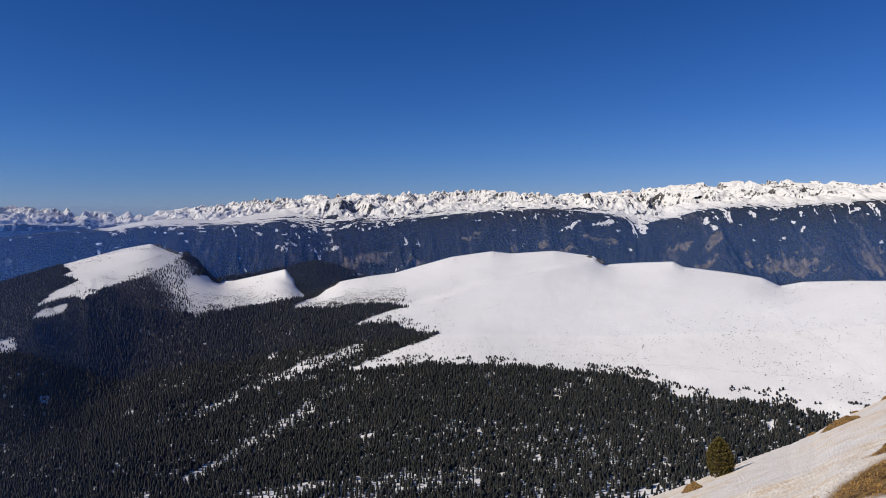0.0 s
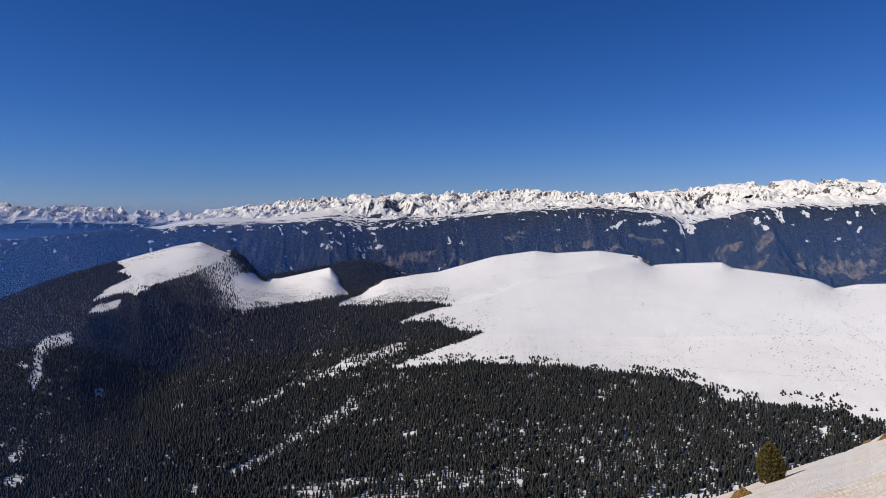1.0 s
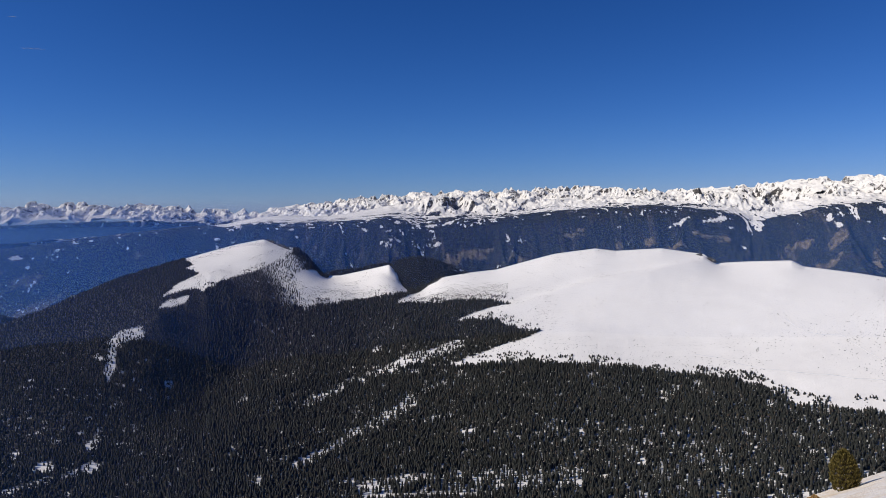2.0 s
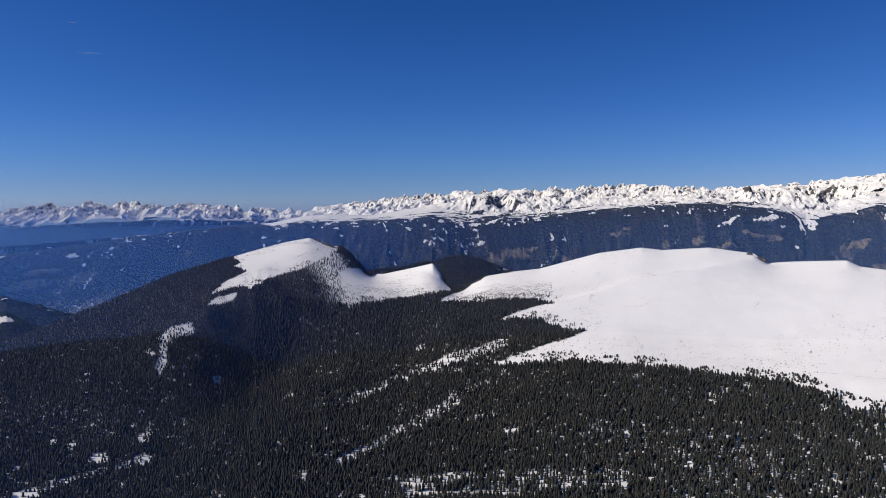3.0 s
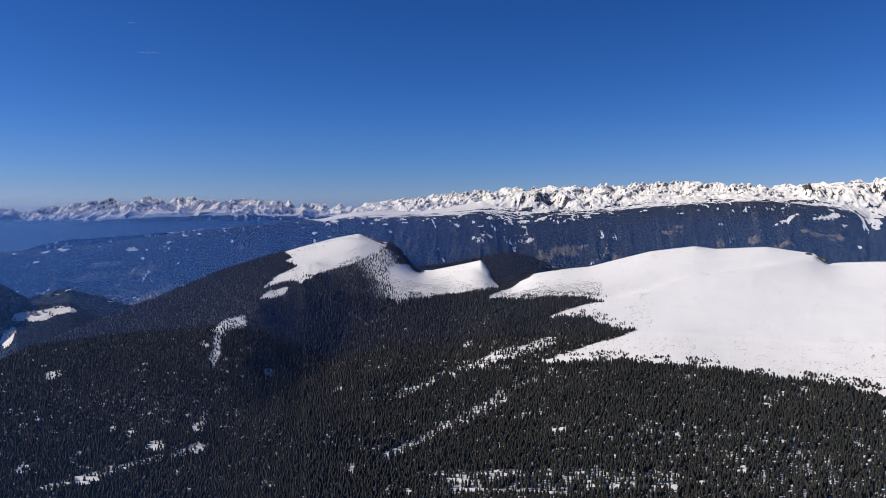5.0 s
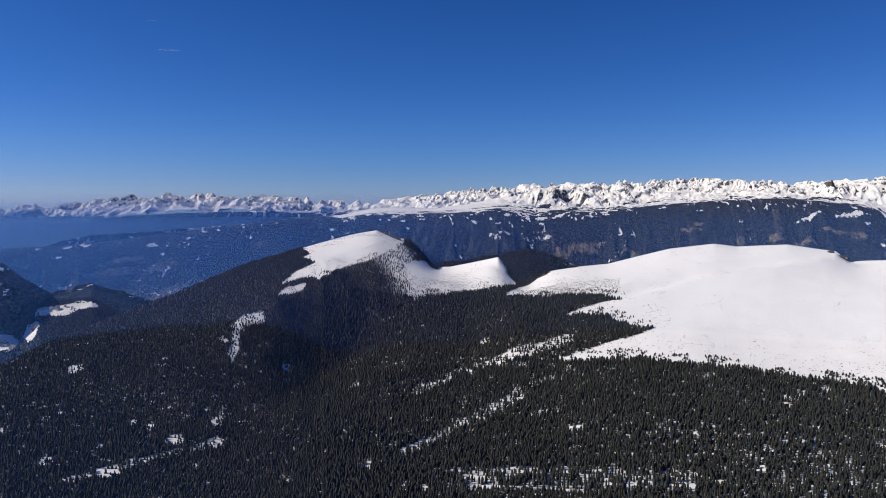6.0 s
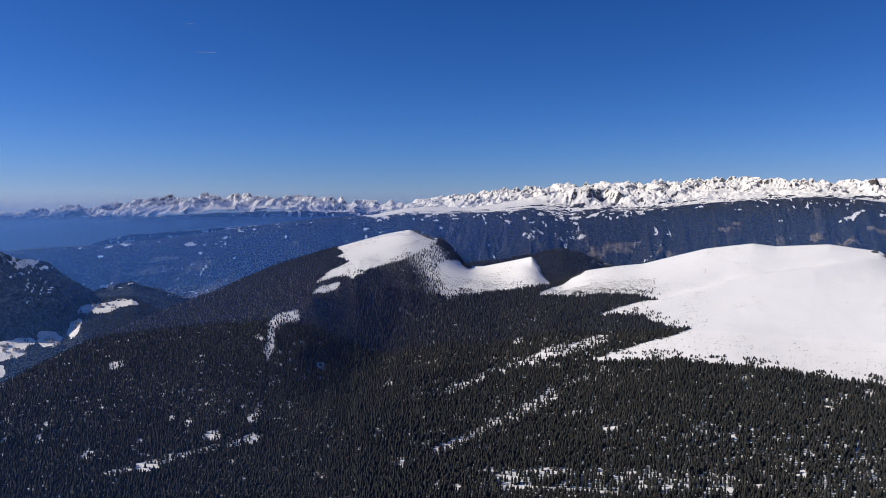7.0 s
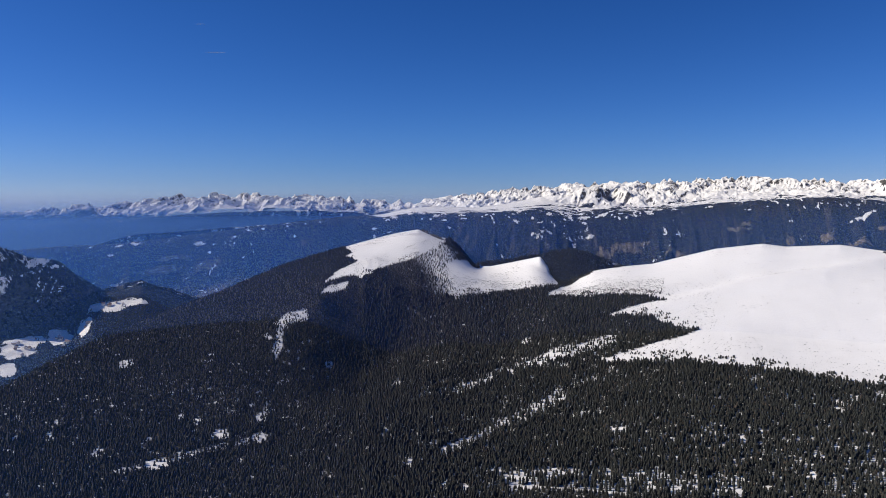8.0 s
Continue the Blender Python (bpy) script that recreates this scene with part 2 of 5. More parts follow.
def land(b, r):
    """Height of the ground for bearing (degrees) and range (metres)."""
    rc, zb = np.interp(b, SWEEP, CREST_R), np.interp(b, SWEEP, BROAD_Z)
    local, fine = np.interp(b, SWEEP, FIRM_Z) - zb, np.interp(b, SWEEP, CREST_Z - FIRM_Z)
    rr, zr = knots(RIM, b, 1), knots(RIM, b, 2)
    bend, rnd = knots(BEND, b, 1), knots(BEND, b, 2)
    x, y = r * np.sin(np.radians(b)), r * np.cos(np.radians(b))
    # summit shoulder
    u = np.clip(r / rr, 0, 1)
    z = -EYE + (zr + EYE) * (u * 1.05 - 0.05 * u * u)
    z = z + (fbm(x / 7, y / 7, 4, 5) - 0.5) * 0.5 * step(2, 12, r) * (1 - step(0.55, 0.95, u)) + (fbm(x / 1.8, y / 1.8, 3, 9) - 0.5) * 0.13 * step(1, 6, r)
    # flank down to the basin
    v = np.clip((r - rr) / (FOOT_R - rr), 0, 1)
    flank = zr + (FOOT_Z - zr) * (1 - (1 - v) ** 2.2)
    z = np.where(r > rr, flank, z)
    # basin up to the crest
    w = np.clip((r - FOOT_R) / (rc - FOOT_R), 0, 1)
    h = (1 - rnd) * w ** bend + rnd * w * w * (3 - 2 * w)
    face = knots(FACE, b, 1)
    h = h + face * (np.interp(w, FACE_W, FACE_H) - h)
    up = FOOT_Z + (zb - FOOT_Z) * h + local * step(0.78 - 0.16 * face, 1.0, w) + fine * step(0.94, 1.0, w)
    lr, lh = knots(LEDGE, b, 1), knots(LEDGE, b, 2)
    q = (r - lr) / 46
    up = up - lh * q * np.exp(-0.5 * q * q)
    zc = zb + local + fine
    plain = step(-9, -5, b) * step(1300, 1560, r)
    rough = ((fbm(x / 260, y / 260, 4, 21) * (1 - plain) + (0.533 * grain(x / 260, y / 260, 21) + 0.2335) * plain - 0.5) * 34 + (ridged(x / 330 + y / 900, y / 420, 3, 25) - 0.55) * 26 * face) * step(0.02, 0.25, w) * (1 - step(0.55, 0.95, w))
    swell = ((fbm(x / 160, y / 160, 3, 27) - 0.5) * 1.0 + (fbm(x / 34, y / 60, 4, 29, 0.6) - 0.5) * 1.3) * step(0.25, 0.45, w) * (1 - step(0.88, 1.0, w))
    z = np.where(r > FOOT_R, up + rough + swell, z)
    # a deep gully between the ridge's flank and the basin
    mid = np.interp(r, (1250, 1500, 1700, 1950), (-29.5, -26.5, -24.0, -21.5))
    z = z - 30 * np.exp(-0.5 * ((b - mid) / 2.3) ** 2) * step(1200, 1450, r) * (1 - step(1750, 1980, r))
    # behind the crest the land falls to the main valley
    past = r - rc
    return np.where(past > 0, zc - 0.62 * past - 12 * (1 - np.exp(-past / 12)), z) + EYE


IN_VIEW = np.arange(-58.0, 38.0, 0.115)
BEARINGS = np.concatenate([IN_VIEW, np.arange(40.0, 301.0, 4.0)])
BEARINGS = np.where(BEARINGS > 180, BEARINGS - 360, BEARINGS)


# ---- far land ----
TREELINE = [(-60, -240), (-52.5, -235), (-49.0, -217), (-45.4, -212), (-42.3, -195), (-37.4, -155), (-32.3, -116), (-28.7, -94), (-25.3, -96), (-22.6, -71), (-19.3, -80), (-16.2, -71),
            (-12.7, -60), (-9.7, -88), (-7.0, -68), (-3.8, -60), (0.7, -26), (5.3, -6), (8.0, 2), (11.1, -14), (13.7, -42), (15.4, -81), (17.5, -60), (19.6, -20), (22.3, 7), (25.4, 0), (29.0, 20), (32.0, 34), (40, 30)]
SHOULDER = [(-60, -255), (-52.5, -248), (-49.0, -231), (-45.4, -228), (-42.3, -209), (-37.4, -165), (-32.3, -121), (-28.7, -94), (-25.3, -81), (-23.0, -47), (-21.1, -36), (-17.8, -44), (-15.3, -20),
            (-13.1, 12), (-11.0, 37), (-8.3, 50), (-3.8, 35), (0.8, 39), (5.3, 54), (9.8, 61), (14.1, 65), (18.3, 78), (22.3, 96), (26.1, 100), (31.9, 92), (40, 90)]
SKYLINE = [(-60, -60), (-52.3, -56), (-50.3, -51), (-48.9, -26), (-45.3, -15), (-41.4, 26), (-37.8, 40), (-33.1, 42), (-30.5, 31), (-26.9, 3), (-24.2, -6), (-21.5, 5), (-17.4, 49),
           (-12.4, 88), (-8.9, 108), (-5.5, 112), (-0.9, 122), (3.0, 131), (7.5, 108), (11.1, 106), (14.1, 118), (18.3, 149), (22.3, 164), (26.1, 161), (29.6, 147), (31.9, 136), (40, 130)]
WALL = [(-60, -136), (-52.4, -133), (-50.4, -134), (-47.2, -114), (-44.2, -105), (-40.3, -79), (-35.3, -66), (-30.5, -62), (-26.5, -82), (-23.3, -111), (-18, -170)]
FAR_VIEW = np.arange(-56.0, 36.0, 0.06)


VALLEY_Z = -430.0
# spurs of the far side: bearing at the top, drift down the slope, height, half width
SPURS = [(-21.0, 5.0, 70, 3.6), (-12.5, 5.5, 85, 4.2), (-3.0, 3.0, 60, 3.2), (3.0, 3.5, 55, 3.0), (10.5, -4.5, 75, 3.4), (15.0, 3.0, 60, 3.5), (21.5, 4.5, 80, 4.0), (28.5, 5.0, 70, 4.0), (-31.0, 4.0, 45, 4.0), (-37.5, 5.0, 40, 3.0), (-44.8, 3.0, 42, 2.4)]
# knolls on the snow: bearing, range, height, half widths
KNOLLS = [(-9.2, 4130, 26, 2.3, 120), (-2.2, 4160, 18, 2.4, 90), (0.6, 4170, 24, 1.7, 90), (8.4, 4160, 24, 2.2, 100), (11.4, 4150, 34, 1.5, 80)]
# how rugged the open snow above the woods is
RUGGED = [(-60, 0.0), (-27, 0.02), (-18, 0.05), (-13, 0.12), (-9.5, 0.55), (-6, 0.8), (2, 0.75), (6, 0.95), (12, 0.95), (15, 0.7), (40, 0.75)]
SEEN_MEADOWS = [(-6.34, 3704, 2.03, 13), (-7.47, 3686, 0.81, 18), (-4.75, 3719, 0.91, 6), (-2.25, 3672, 0.91, 11), (2.7, 3751, 0.5, 8), (2.11, 3737, 1.0, 7), (5.74, 3689, 0.41, 18), (8.08, 3697, 0.54, 15), (10.0, 3678, 0.98, 14), (12.42, 3734, 1.74, 7), (13.5, 3725, 0.69, 9), (20.87, 3706, 0.72, 26), (18.36, 3724, 1.15, 14), (20.54, 3632, 1.04, 19), (26.02, 3632, 2.15, 50), (28.55, 3577, 0.49, 8), (23.37, 3625, 0.39, 46), (31.29, 3641, 1.0, 50), (-31.66, 3747, 0.46, 7), (-41.15, 3755, 1.68, 8), (-41.97, 3727, 1.78, 9), (-38.81, 3715, 1.32, 15), (-42.77, 3717, 2.35, 7)]
SEEN_SNOW = [(2.7, 3799, 0.55, 5), (13.93, 3775, 0.6, 7), (14.84, 3713, 0.3, 8), (20.37, 3788, 0.28, 13), (20.94, 3754, 0.28, 11), (21.95, 3803, 0.16, 23), (22.7, 3759, 0.35, 4), (24.46, 3776, 0.15, 5), (23.84, 3718, 0.42, 4), (25.61, 3733, 0.52, 4), (25.1, 3790, 0.52, 7), (26.33, 3773, 0.33, 5), (26.99, 3750, 0.22, 5), (28.55, 3676, 0.25, 4), (29.39, 3670, 0.17, 7), (31.76, 3714, 0.33, 4), (-25.9, 3786, 0.33, 6), (-24.71, 3768, 0.26, 5), (-25.89, 3756, 0.19, 10), (-24.36, 3786, 0.27, 7), (-19.9, 3766, 0.24, 6), (-14.34, 3787, 0.43, 6), (-12.57, 3776, 0.35, 5), (-13.2, 3738, 0.22, 6), (-16.04, 3707, 0.3, 6)]
SEEN_SNOW += [(-24.38, 3841, 0.38, 17), (-20.29, 3795, 0.4, 7), (-18.86, 3813, 0.57, 6), (-11.86, 3827, 0.44, 14), (-9.22, 3821, 0.8, 10), (-11.44, 3776, 0.18, 9), (-8.8, 3746, 0.62, 7), (-10.14, 3735, 0.44, 7), (-11.89, 3741, 0.35, 7), (10.3, 3763, 0.35, 8), (13.06, 3796, 0.52, 13), (-43.87, 3832, 0.54, 13), (-45.02, 3824, 0.45, 7), (-39.3, 3789, 0.74, 9), (-38.62, 3754, 0.33, 4), (-46.88, 3828, 0.37, 7), (-48.36, 3789, 0.32, 4), (-44.58, 3783, 0.23, 6), (-45.61, 3785, 0.37, 4), (-32.29, 3772, 0.31, 4), (-27.49, 3748, 0.18, 4), (-42.82, 3651, 0.94, 9), (-45.3, 3696, 0.76, 5), (-46.79, 3710, 0.37, 5), (-39.4, 3634, 0.37, 5)]
SEEN_STREAKS = [(9.33, 3749, 11.1, 3790, 5), (28.39, 3847, 28.86, 3773, 3), (28.86, 3773, 29.08, 3753, 3), (28.46, 3846, 29.4, 3822, 5), (29.67, 3842, 29.86, 3796, 5), (29.86, 3796, 30.43, 3806, 5), (19.96, 3808, 21.1, 3743, 6), (26.07, 3783, 26.88, 3749, 3), (27.58, 3820, 27.83, 3791, 5), (-16.58, 3831, -16.26, 3784, 3), (-15.48, 3825, -14.39, 3779, 3), (11.97, 3783, 13.49, 3812, 6)]


def far_side(b, r):
    """Height of the far side of the main valley."""
    s = r * np.radians(b)
    t, c = knots(TREELINE, b, 1), knots(SHOULDER, b, 1) - 6
    u = np.clip((r - 2750) / 1100, 0, 1)
    low = VALLEY_Z + (t - VALLEY_Z) * u ** 0.95
    mid = step(2800, 3050, r) * (1 - step(3600, 3850, r))
    east = 0.3 + 0.7 * step(-36, -22, b)
    bow = (fbm(s / 210, r / 260, 3, 57) - 0.5) * 3.2
    for b0, drift, high, wide in SPURS:
        q = np.abs(b + bow - b0 - drift * (1 - u)) / wide
        low = low + high * mid * (np.exp(-1.6 * q) - 0.3) * 1.25
    low = low + (ridged((s + 0.35 * r) / 165, (0.8 * r - 0.6 * s) / 380, 4, 61, 0.5) - 0.5) * 84 * mid * east
    low = low + (ridged((s - 0.3 * r) / 52, (0.8 * r + 0.4 * s) / 130, 3, 67, 0.5) - 0.5) * 20 * mid * east + (fbm(s / 30, r / 30, 3, 65, 0.6) - 0.5) * 9 * mid
    # open snow above: a gentle shelf, then knolls and peaks
    q = np.clip((r - 3850) / 400, 0, 1)
    wild = knots(RUGGED, b, 1)
    warp = (fbm(s / 60, r / 60, 4, 69, 0.6) - 0.5) * 70
    peaks = 0.72 - np.abs(2 * fbm((s + warp + 0.3 * r) / 125, (r - 0.2 * s - warp) / 170, 2, 71) - 1) * 1.3 - np.abs(2 * fbm((s - warp - 0.3 * r) / 48, (r + warp) / 80, 2, 72) - 1) * 0.6 + 0.35
    gentle = q ** 0.8 + (fbm(s / 90, r / 60, 4, 73) - 0.5) * 0.22 * q * (1 - q) * 4
    rise = (1 - wild) * gentle + wild * (0.42 * q + 0.95 * step(0.1, 0.85, q) * (peaks - 0.08))
    high = t + (c - t) * rise + wild * (ridged((s + 0.5 * r) / 26, (r - 0.4 * s) / 48, 3, 75, 0.55) - 0.5) * 13 * step(0.02, 0.2, q)
    for kb, kr, kh, wb, wr in KNOLLS:
        d = np.hypot((b - kb) / wb, (r - kr) / wr)
        high = high + kh * (1 - step(0, 1, d)) * (0.85 + 0.5 * (fbm(s / 24, r / 24, 3, 77) - 0.5))
    z = np.where(r < 3850, low, high)
    return np.where(r > 4250, c - 20 - (r - 4250) * 0.6, z) + EYE


def build_valley_side():
    """The far side of the main valley: woods, then open snow above the tree line."""
    b = FAR_VIEW[:, None]
    r = np.concatenate([np.linspace(2760, 3080, 14)[:-1], np.linspace(3080, 3850, 122), np.linspace(3855, 4250, 76), np.linspace(4258, 4420, 6)])[None, :]
    bb, r = np.broadcast_arrays(b, r)
    s = r * np.radians(bb)
    z = far_side(bb, r)
    wave = fbm(s / 40, r / 22, 5, 101, 0.66) - 0.5
    fine = fbm(s / 13, r / 13, 3, 105, 0.6) - 0.5
    # the edge of the woods wanders; on the steep eastern part snow runs down the gullies
    fingers = ridged((s + 0.25 * r) / 30, r / 150, 4, 87)
    edge = 3866 + wave * (190 + 70 * step(-2, -8, bb)) + fine * 100 + (fingers - 0.5) * 190 * step(2, 7, bb)
    edge = edge + 480 * (1 - step(-26.5, -25.3, bb + 2 * wave))
    open_snow = step(-22, 22, r - edge)
    # belts of trees on the shelf, bare rock on the steep sides
    belts = step(0.54, 0.60, fbm((s + 0.4 * r) / 75, (r - 0.1 * s) / 20, 4, 97, 0.65) + 0.03 * step(-8, -14, bb) * fine) * (1 - step(3950, 4080, r)) * step(-24, -18, bb) * (1 - 0.75 * step(12, 15, bb))
    steep = np.hypot(np.gradient(z, axis=0) / (0.06 * 70), np.gradient(z, axis=1) / 5.3)
    east_face = np.gradient(z, axis=0) / (0.06 * 70)
    bare = 0.75 * step(0.9, 1.7, steep + 1.2 * fine - 0.4 * east_face) * step(3880, 3940, r)
    crag = np.clip(1.1 - np.hypot((bb - 11.3) / 1.5, (r - 4150) / 80) + 3 * fine, 0, 1) + np.clip(1.15 - np.hypot((bb - 6.8) / 1.5, (r - 4160) / 60) + wave * 2, 0, 1) + np.clip(1.1 - np.hypot((bb + 8.2) / 1.7, (r - 4110) / 80) + wave * 2, 0, 1) * 0.8
    bare = np.maximum(bare, 0.8 * step(0.35, 0.7, crag * (0.5 + 1.6 * (fingers - 0.4))))
    # clearings, streaks and villages
    def patches(table, bite, part_of):
        inside_of = np.full(r.shape, -1.0)
        for fb, fr, wb, wr in table:
            i0, i1 = np.searchsorted(FAR_VIEW, (fb - 2.5 * wb - 0.2, fb + 2.5 * wb + 0.2))
            part_b, part_r = bb[i0:i1], r[i0:i1]
            f = 1.0 - ((part_b - fb) / (part_of * wb)) ** 2 - ((part_r - fr) / wr) ** 2 + bite * (wave + fine)[i0:i1]
            inside_of[i0:i1] = np.maximum(inside_of[i0:i1], f)
        return np.clip(0.45 + 0.42 * inside_of, 0, 1)

    spots = 0.82 * patches(SEEN_SNOW, 2.8, 0.62)
    for b0, r0, b1, r1, half in SEEN_STREAKS:
        along = np.clip((bb - b0) * (b1 - b0) * 4000 + (r - r0) * (r1 - r0), -1e9, 1e9) / ((b1 - b0) ** 2 * 4000 + (r1 - r0) ** 2)
        k = np.clip(along, 0, 1)
        off = np.hypot((bb - b0 - k * (b1 - b0)) * 63, (r - r0 - k * (r1 - r0)) * 0.7) + 16 * wave + 12 * fine
        spots = np.maximum(spots, 0.72 * step(1.4 * half, 0, off))
    crumbs = step(0.62, 0.70, fbm(s / 22, r / 15, 4, 91, 0.65)) * step(0.52, 0.60, fbm(s / 200, r / 120, 3, 95) + 0.02 * step(-12, -20, bb) + 0.03 * step(-34, -40, bb)) * step(3150, 3300, r) * (1 - 0.6 * step(10, 16, bb))
    spots = np.maximum(spots, 0.6 * crumbs)
    snow = np.maximum(open_snow * (1 - 0.95 * belts) * (1 - 0.85 * bare), spots)
    field = patches(SEEN_MEADOWS, 2.4, 0.8)
    basin = step(-51, -46, bb) * (1 - step(-37, -33, bb)) * step(3250, 3330, r) * (1 - step(3680, 3740, r))
    field = np.maximum(field, basin * step(0.53, 0.57, fbm((s + 0.6 * r) / 95, (r - 0.5 * s) / 30, 5, 103, 0.62)) * 0.95)
    gullies = step(0.60, 0.72, fingers) * step(0.50, 0.58, fbm(s / 260, r / 240, 2, 115) + 0.1 * np.exp(-((bb + 1.5) / 3.5) ** 2)) * 0.6 * (r < 3850)
    rock = np.where(r > 3872, bare, gullies)
    leafy = np.clip(step(0.48, 0.62, fbm((s + 0.5 * r) / 95, r / 60, 4, 107, 0.6)) * (1 - step(3450, 3720, r)) + 0.5 * step(0.55, 0.65, fbm(s / 60, r / 45, 3, 109)), 0, 1)
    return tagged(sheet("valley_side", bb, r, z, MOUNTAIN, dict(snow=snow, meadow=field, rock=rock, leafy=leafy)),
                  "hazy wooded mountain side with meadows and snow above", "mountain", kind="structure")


def build_far_range():
    """Jagged snow peaks along the horizon, rank behind rank."""
    view = np.arange(-56.0, 36.0, 0.058)
    reach = np.concatenate([np.linspace(4412, 4850, 105), np.linspace(4858, 4900, 5)])
    bb, r = np.broadcast_arrays(view[:, None], reach[None, :])
    s = r * np.radians(bb)
    c, f = knots(SKYLINE, bb, 1), knots(SHOULDER, bb, 1)
    base = np.maximum(np.minimum(f - 45, c - 95), c - 125)
    u = np.clip((r - 4412) / 430, 0, 1)
    warp, bend = (fbm(s / 60, r / 60, 4, 121, 0.6) - 0.5) * 80, (fbm(s / 60, r / 60, 4, 123, 0.6) - 0.5) * 80
    big = 1 - np.abs(2 * fbm((s + warp + 0.4 * r) / 120, (r + bend) / 170, 2, 125) - 1) * 2.2
    mid = 1 - np.abs(2 * fbm((s - 0.3 * r + warp) / 46, (r + bend) / 80, 2, 129) - 1) * 2.2
    ribs = ridged((s + 0.5 * r + 0.5 * warp) / 19, (r - 0.3 * s + 0.5 * bend) / 44, 3, 133, 0.6)
    z = base + (c - base) * (0.10 + 0.50 * u + (0.18 + 0.24 * u) * big + ((0.09 + 0.08 * u) * mid + 0.085 * (ribs - 0.5)) * step(0, 0.15, u) * (1 - 0.35 * step(8, 16, bb)) * (1 - 0.3 * step(-14, -20, bb)))
    # bring the crests to the height of the skyline
    crest = np.convolve(np.pad((z / r).max(1), 30, "edge"), np.hanning(61) / np.hanning(61).sum(), "valid")
    z = base + (z - base) * ((c[:, :1] / 4790 * 1.0 - base[:, :1] / 4790) / np.maximum(crest[:, None] - base[:, :1] / 4790, 0.012))
    across = np.gradient(z, axis=0) / (0.058 * 80)
    slope = np.hypot(across, np.gradient(z, axis=1) / 4.2)
    z = np.where(r > 4850, z - (r - 4850) * 1.2, z) + EYE
    patch = fbm(s / 16, r / 16, 4, 131, 0.6) - 0.5
    snow = 1.1 - 0.64 * step(1.0, 1.9, slope + 1.4 * patch - 0.5 * across + 0.25 * step(-4, 6, bb) - 0.35 * step(-12, -22, bb))
    snow = snow * step(-92, -62, z + 60 * (fbm(s / 40, r / 40, 4, 137) - 0.5))
    return tagged(sheet("far_range", bb, r, z, MOUNTAIN, dict(snow=snow, meadow=snow * 0, rock=step(-95, -60, z), leafy=snow * 0), smooth=False),
                  "jagged snow-covered alpine range on the horizon", "mountain range", kind="structure")


def build_far_wall():
    """A long level wooded wall in front of the far range."""
    b = np.arange(-56.0, -17.9, 0.08)[:, None]
    r = np.linspace(4306, 4500, 40)[None, :]
    bb, r = np.broadcast_arrays(b, r)
    s = r * np.radians(bb)
    c = knots(WALL, bb, 1)
    u = np.clip((r - 4306) / 94, 0, 1)
    z = -420 + (c + 420) * u ** 0.8 + (fbm(s / 120, r / 90, 5, 141) - 0.5) * 16 * u + (ridged((s + r) / 90, (s - r) / 120, 4, 145) - 0.5) * 60 * u * (1 - step(0.8, 1, u))
    z = np.where(r > 4400, z - (r - 4400) * 1.2, z) + EYE
    lying = 0.7 * step(0.60, 0.68, fbm(s / 26, r / 9, 4, 147)) * step(0.6, 0.9, u)
    return tagged(sheet("wooded_wall", bb, r, z, MOUNTAIN, dict(snow=lying, meadow=u * 0, rock=u * 0, leafy=u * 0)),
                  "long level wooded mountain wall in blue haze", "mountain", kind="structure")


LOW_RIDGE = [(-47.5, -300), (-46.5, -240), (-45.4, -211), (-43.5, -186), (-40.7, -172), (-37.4, -157), (-34.0, -144), (-30.5, -133), (-27.8, -150), (-24, -200)]


def build_low_ridge():
    """A low wooded rise with snowy villages across the valley mouth."""
    b = np.arange(-47.5, -24.0, 0.08)[:, None]
    r = np.linspace(4256, 4300, 24)[None, :]
    bb, r = np.broadcast_arrays(b, r)
    s = r * np.radians(bb)
    u = np.clip((r - 4256) / 36, 0, 1)
    z = -330 + (knots(LOW_RIDGE, bb, 1) + 330) * u ** 0.7 + (fbm(s / 70, r / 40, 5, 241) - 0.5) * 14 * u
    z = np.where(r > 4292, z - (r - 4292) * 1.5, z) + EYE
    town = step(0.50, 0.62, fbm(s / 17, r / 5, 4, 243, 0.65)) * step(0.45, 0.6, fbm(s / 150, z / 20, 3, 245) + 0.12 * step(-38, -34, bb)) * step(0.35, 0.6, u)
    return tagged(sheet("low_ridge", bb, r, z, MOUNTAIN, dict(snow=0.85 * town, meadow=0.6 * step(0.55, 0.65, fbm(s / 60, r / 12, 4, 247)), rock=u * 0, leafy=u * 0)),
                  "low wooded rise with snowy clearings in blue haze", "hill", kind="structure")


valley_side = build_valley_side()
low_ridge = build_low_ridge()
far_wall = build_far_wall()
far_range = build_far_range()

CLIFF = [(-60, -430), (-54.5, -330), (-53.2, -170), (-52.4, -137), (-51.5, -154), (-50.8, -171), (-49.9, -175), (-48.9, -185), (-48.0, -226), (-47.0, -257), (-45.9, -296), (-45.0, -321), (-43.2, -355), (-40.9, -404), (-36, -500)]
CLIFF_BASE = [(-60, -333), (-52.7, -333), (-50.6, -336), (-48.2, -342), (-47.0, -305), (-43.6, -305), (-40.9, -372), (-36, -500)]
DARK_HILL = [(-21, -420), (-18.3, -284), (-17.6, -246), (-16.0, -239), (-12.8, -212), (-10.2, -189), (-8.4, -205), (-6.2, -252), (-4.9, -281), (-2, -380)]


def cliff_foot_line(b):
    """Range of the foot of the face, which runs away from the viewer down the valley."""
    return 2462 + 30 * (b + 46.5)


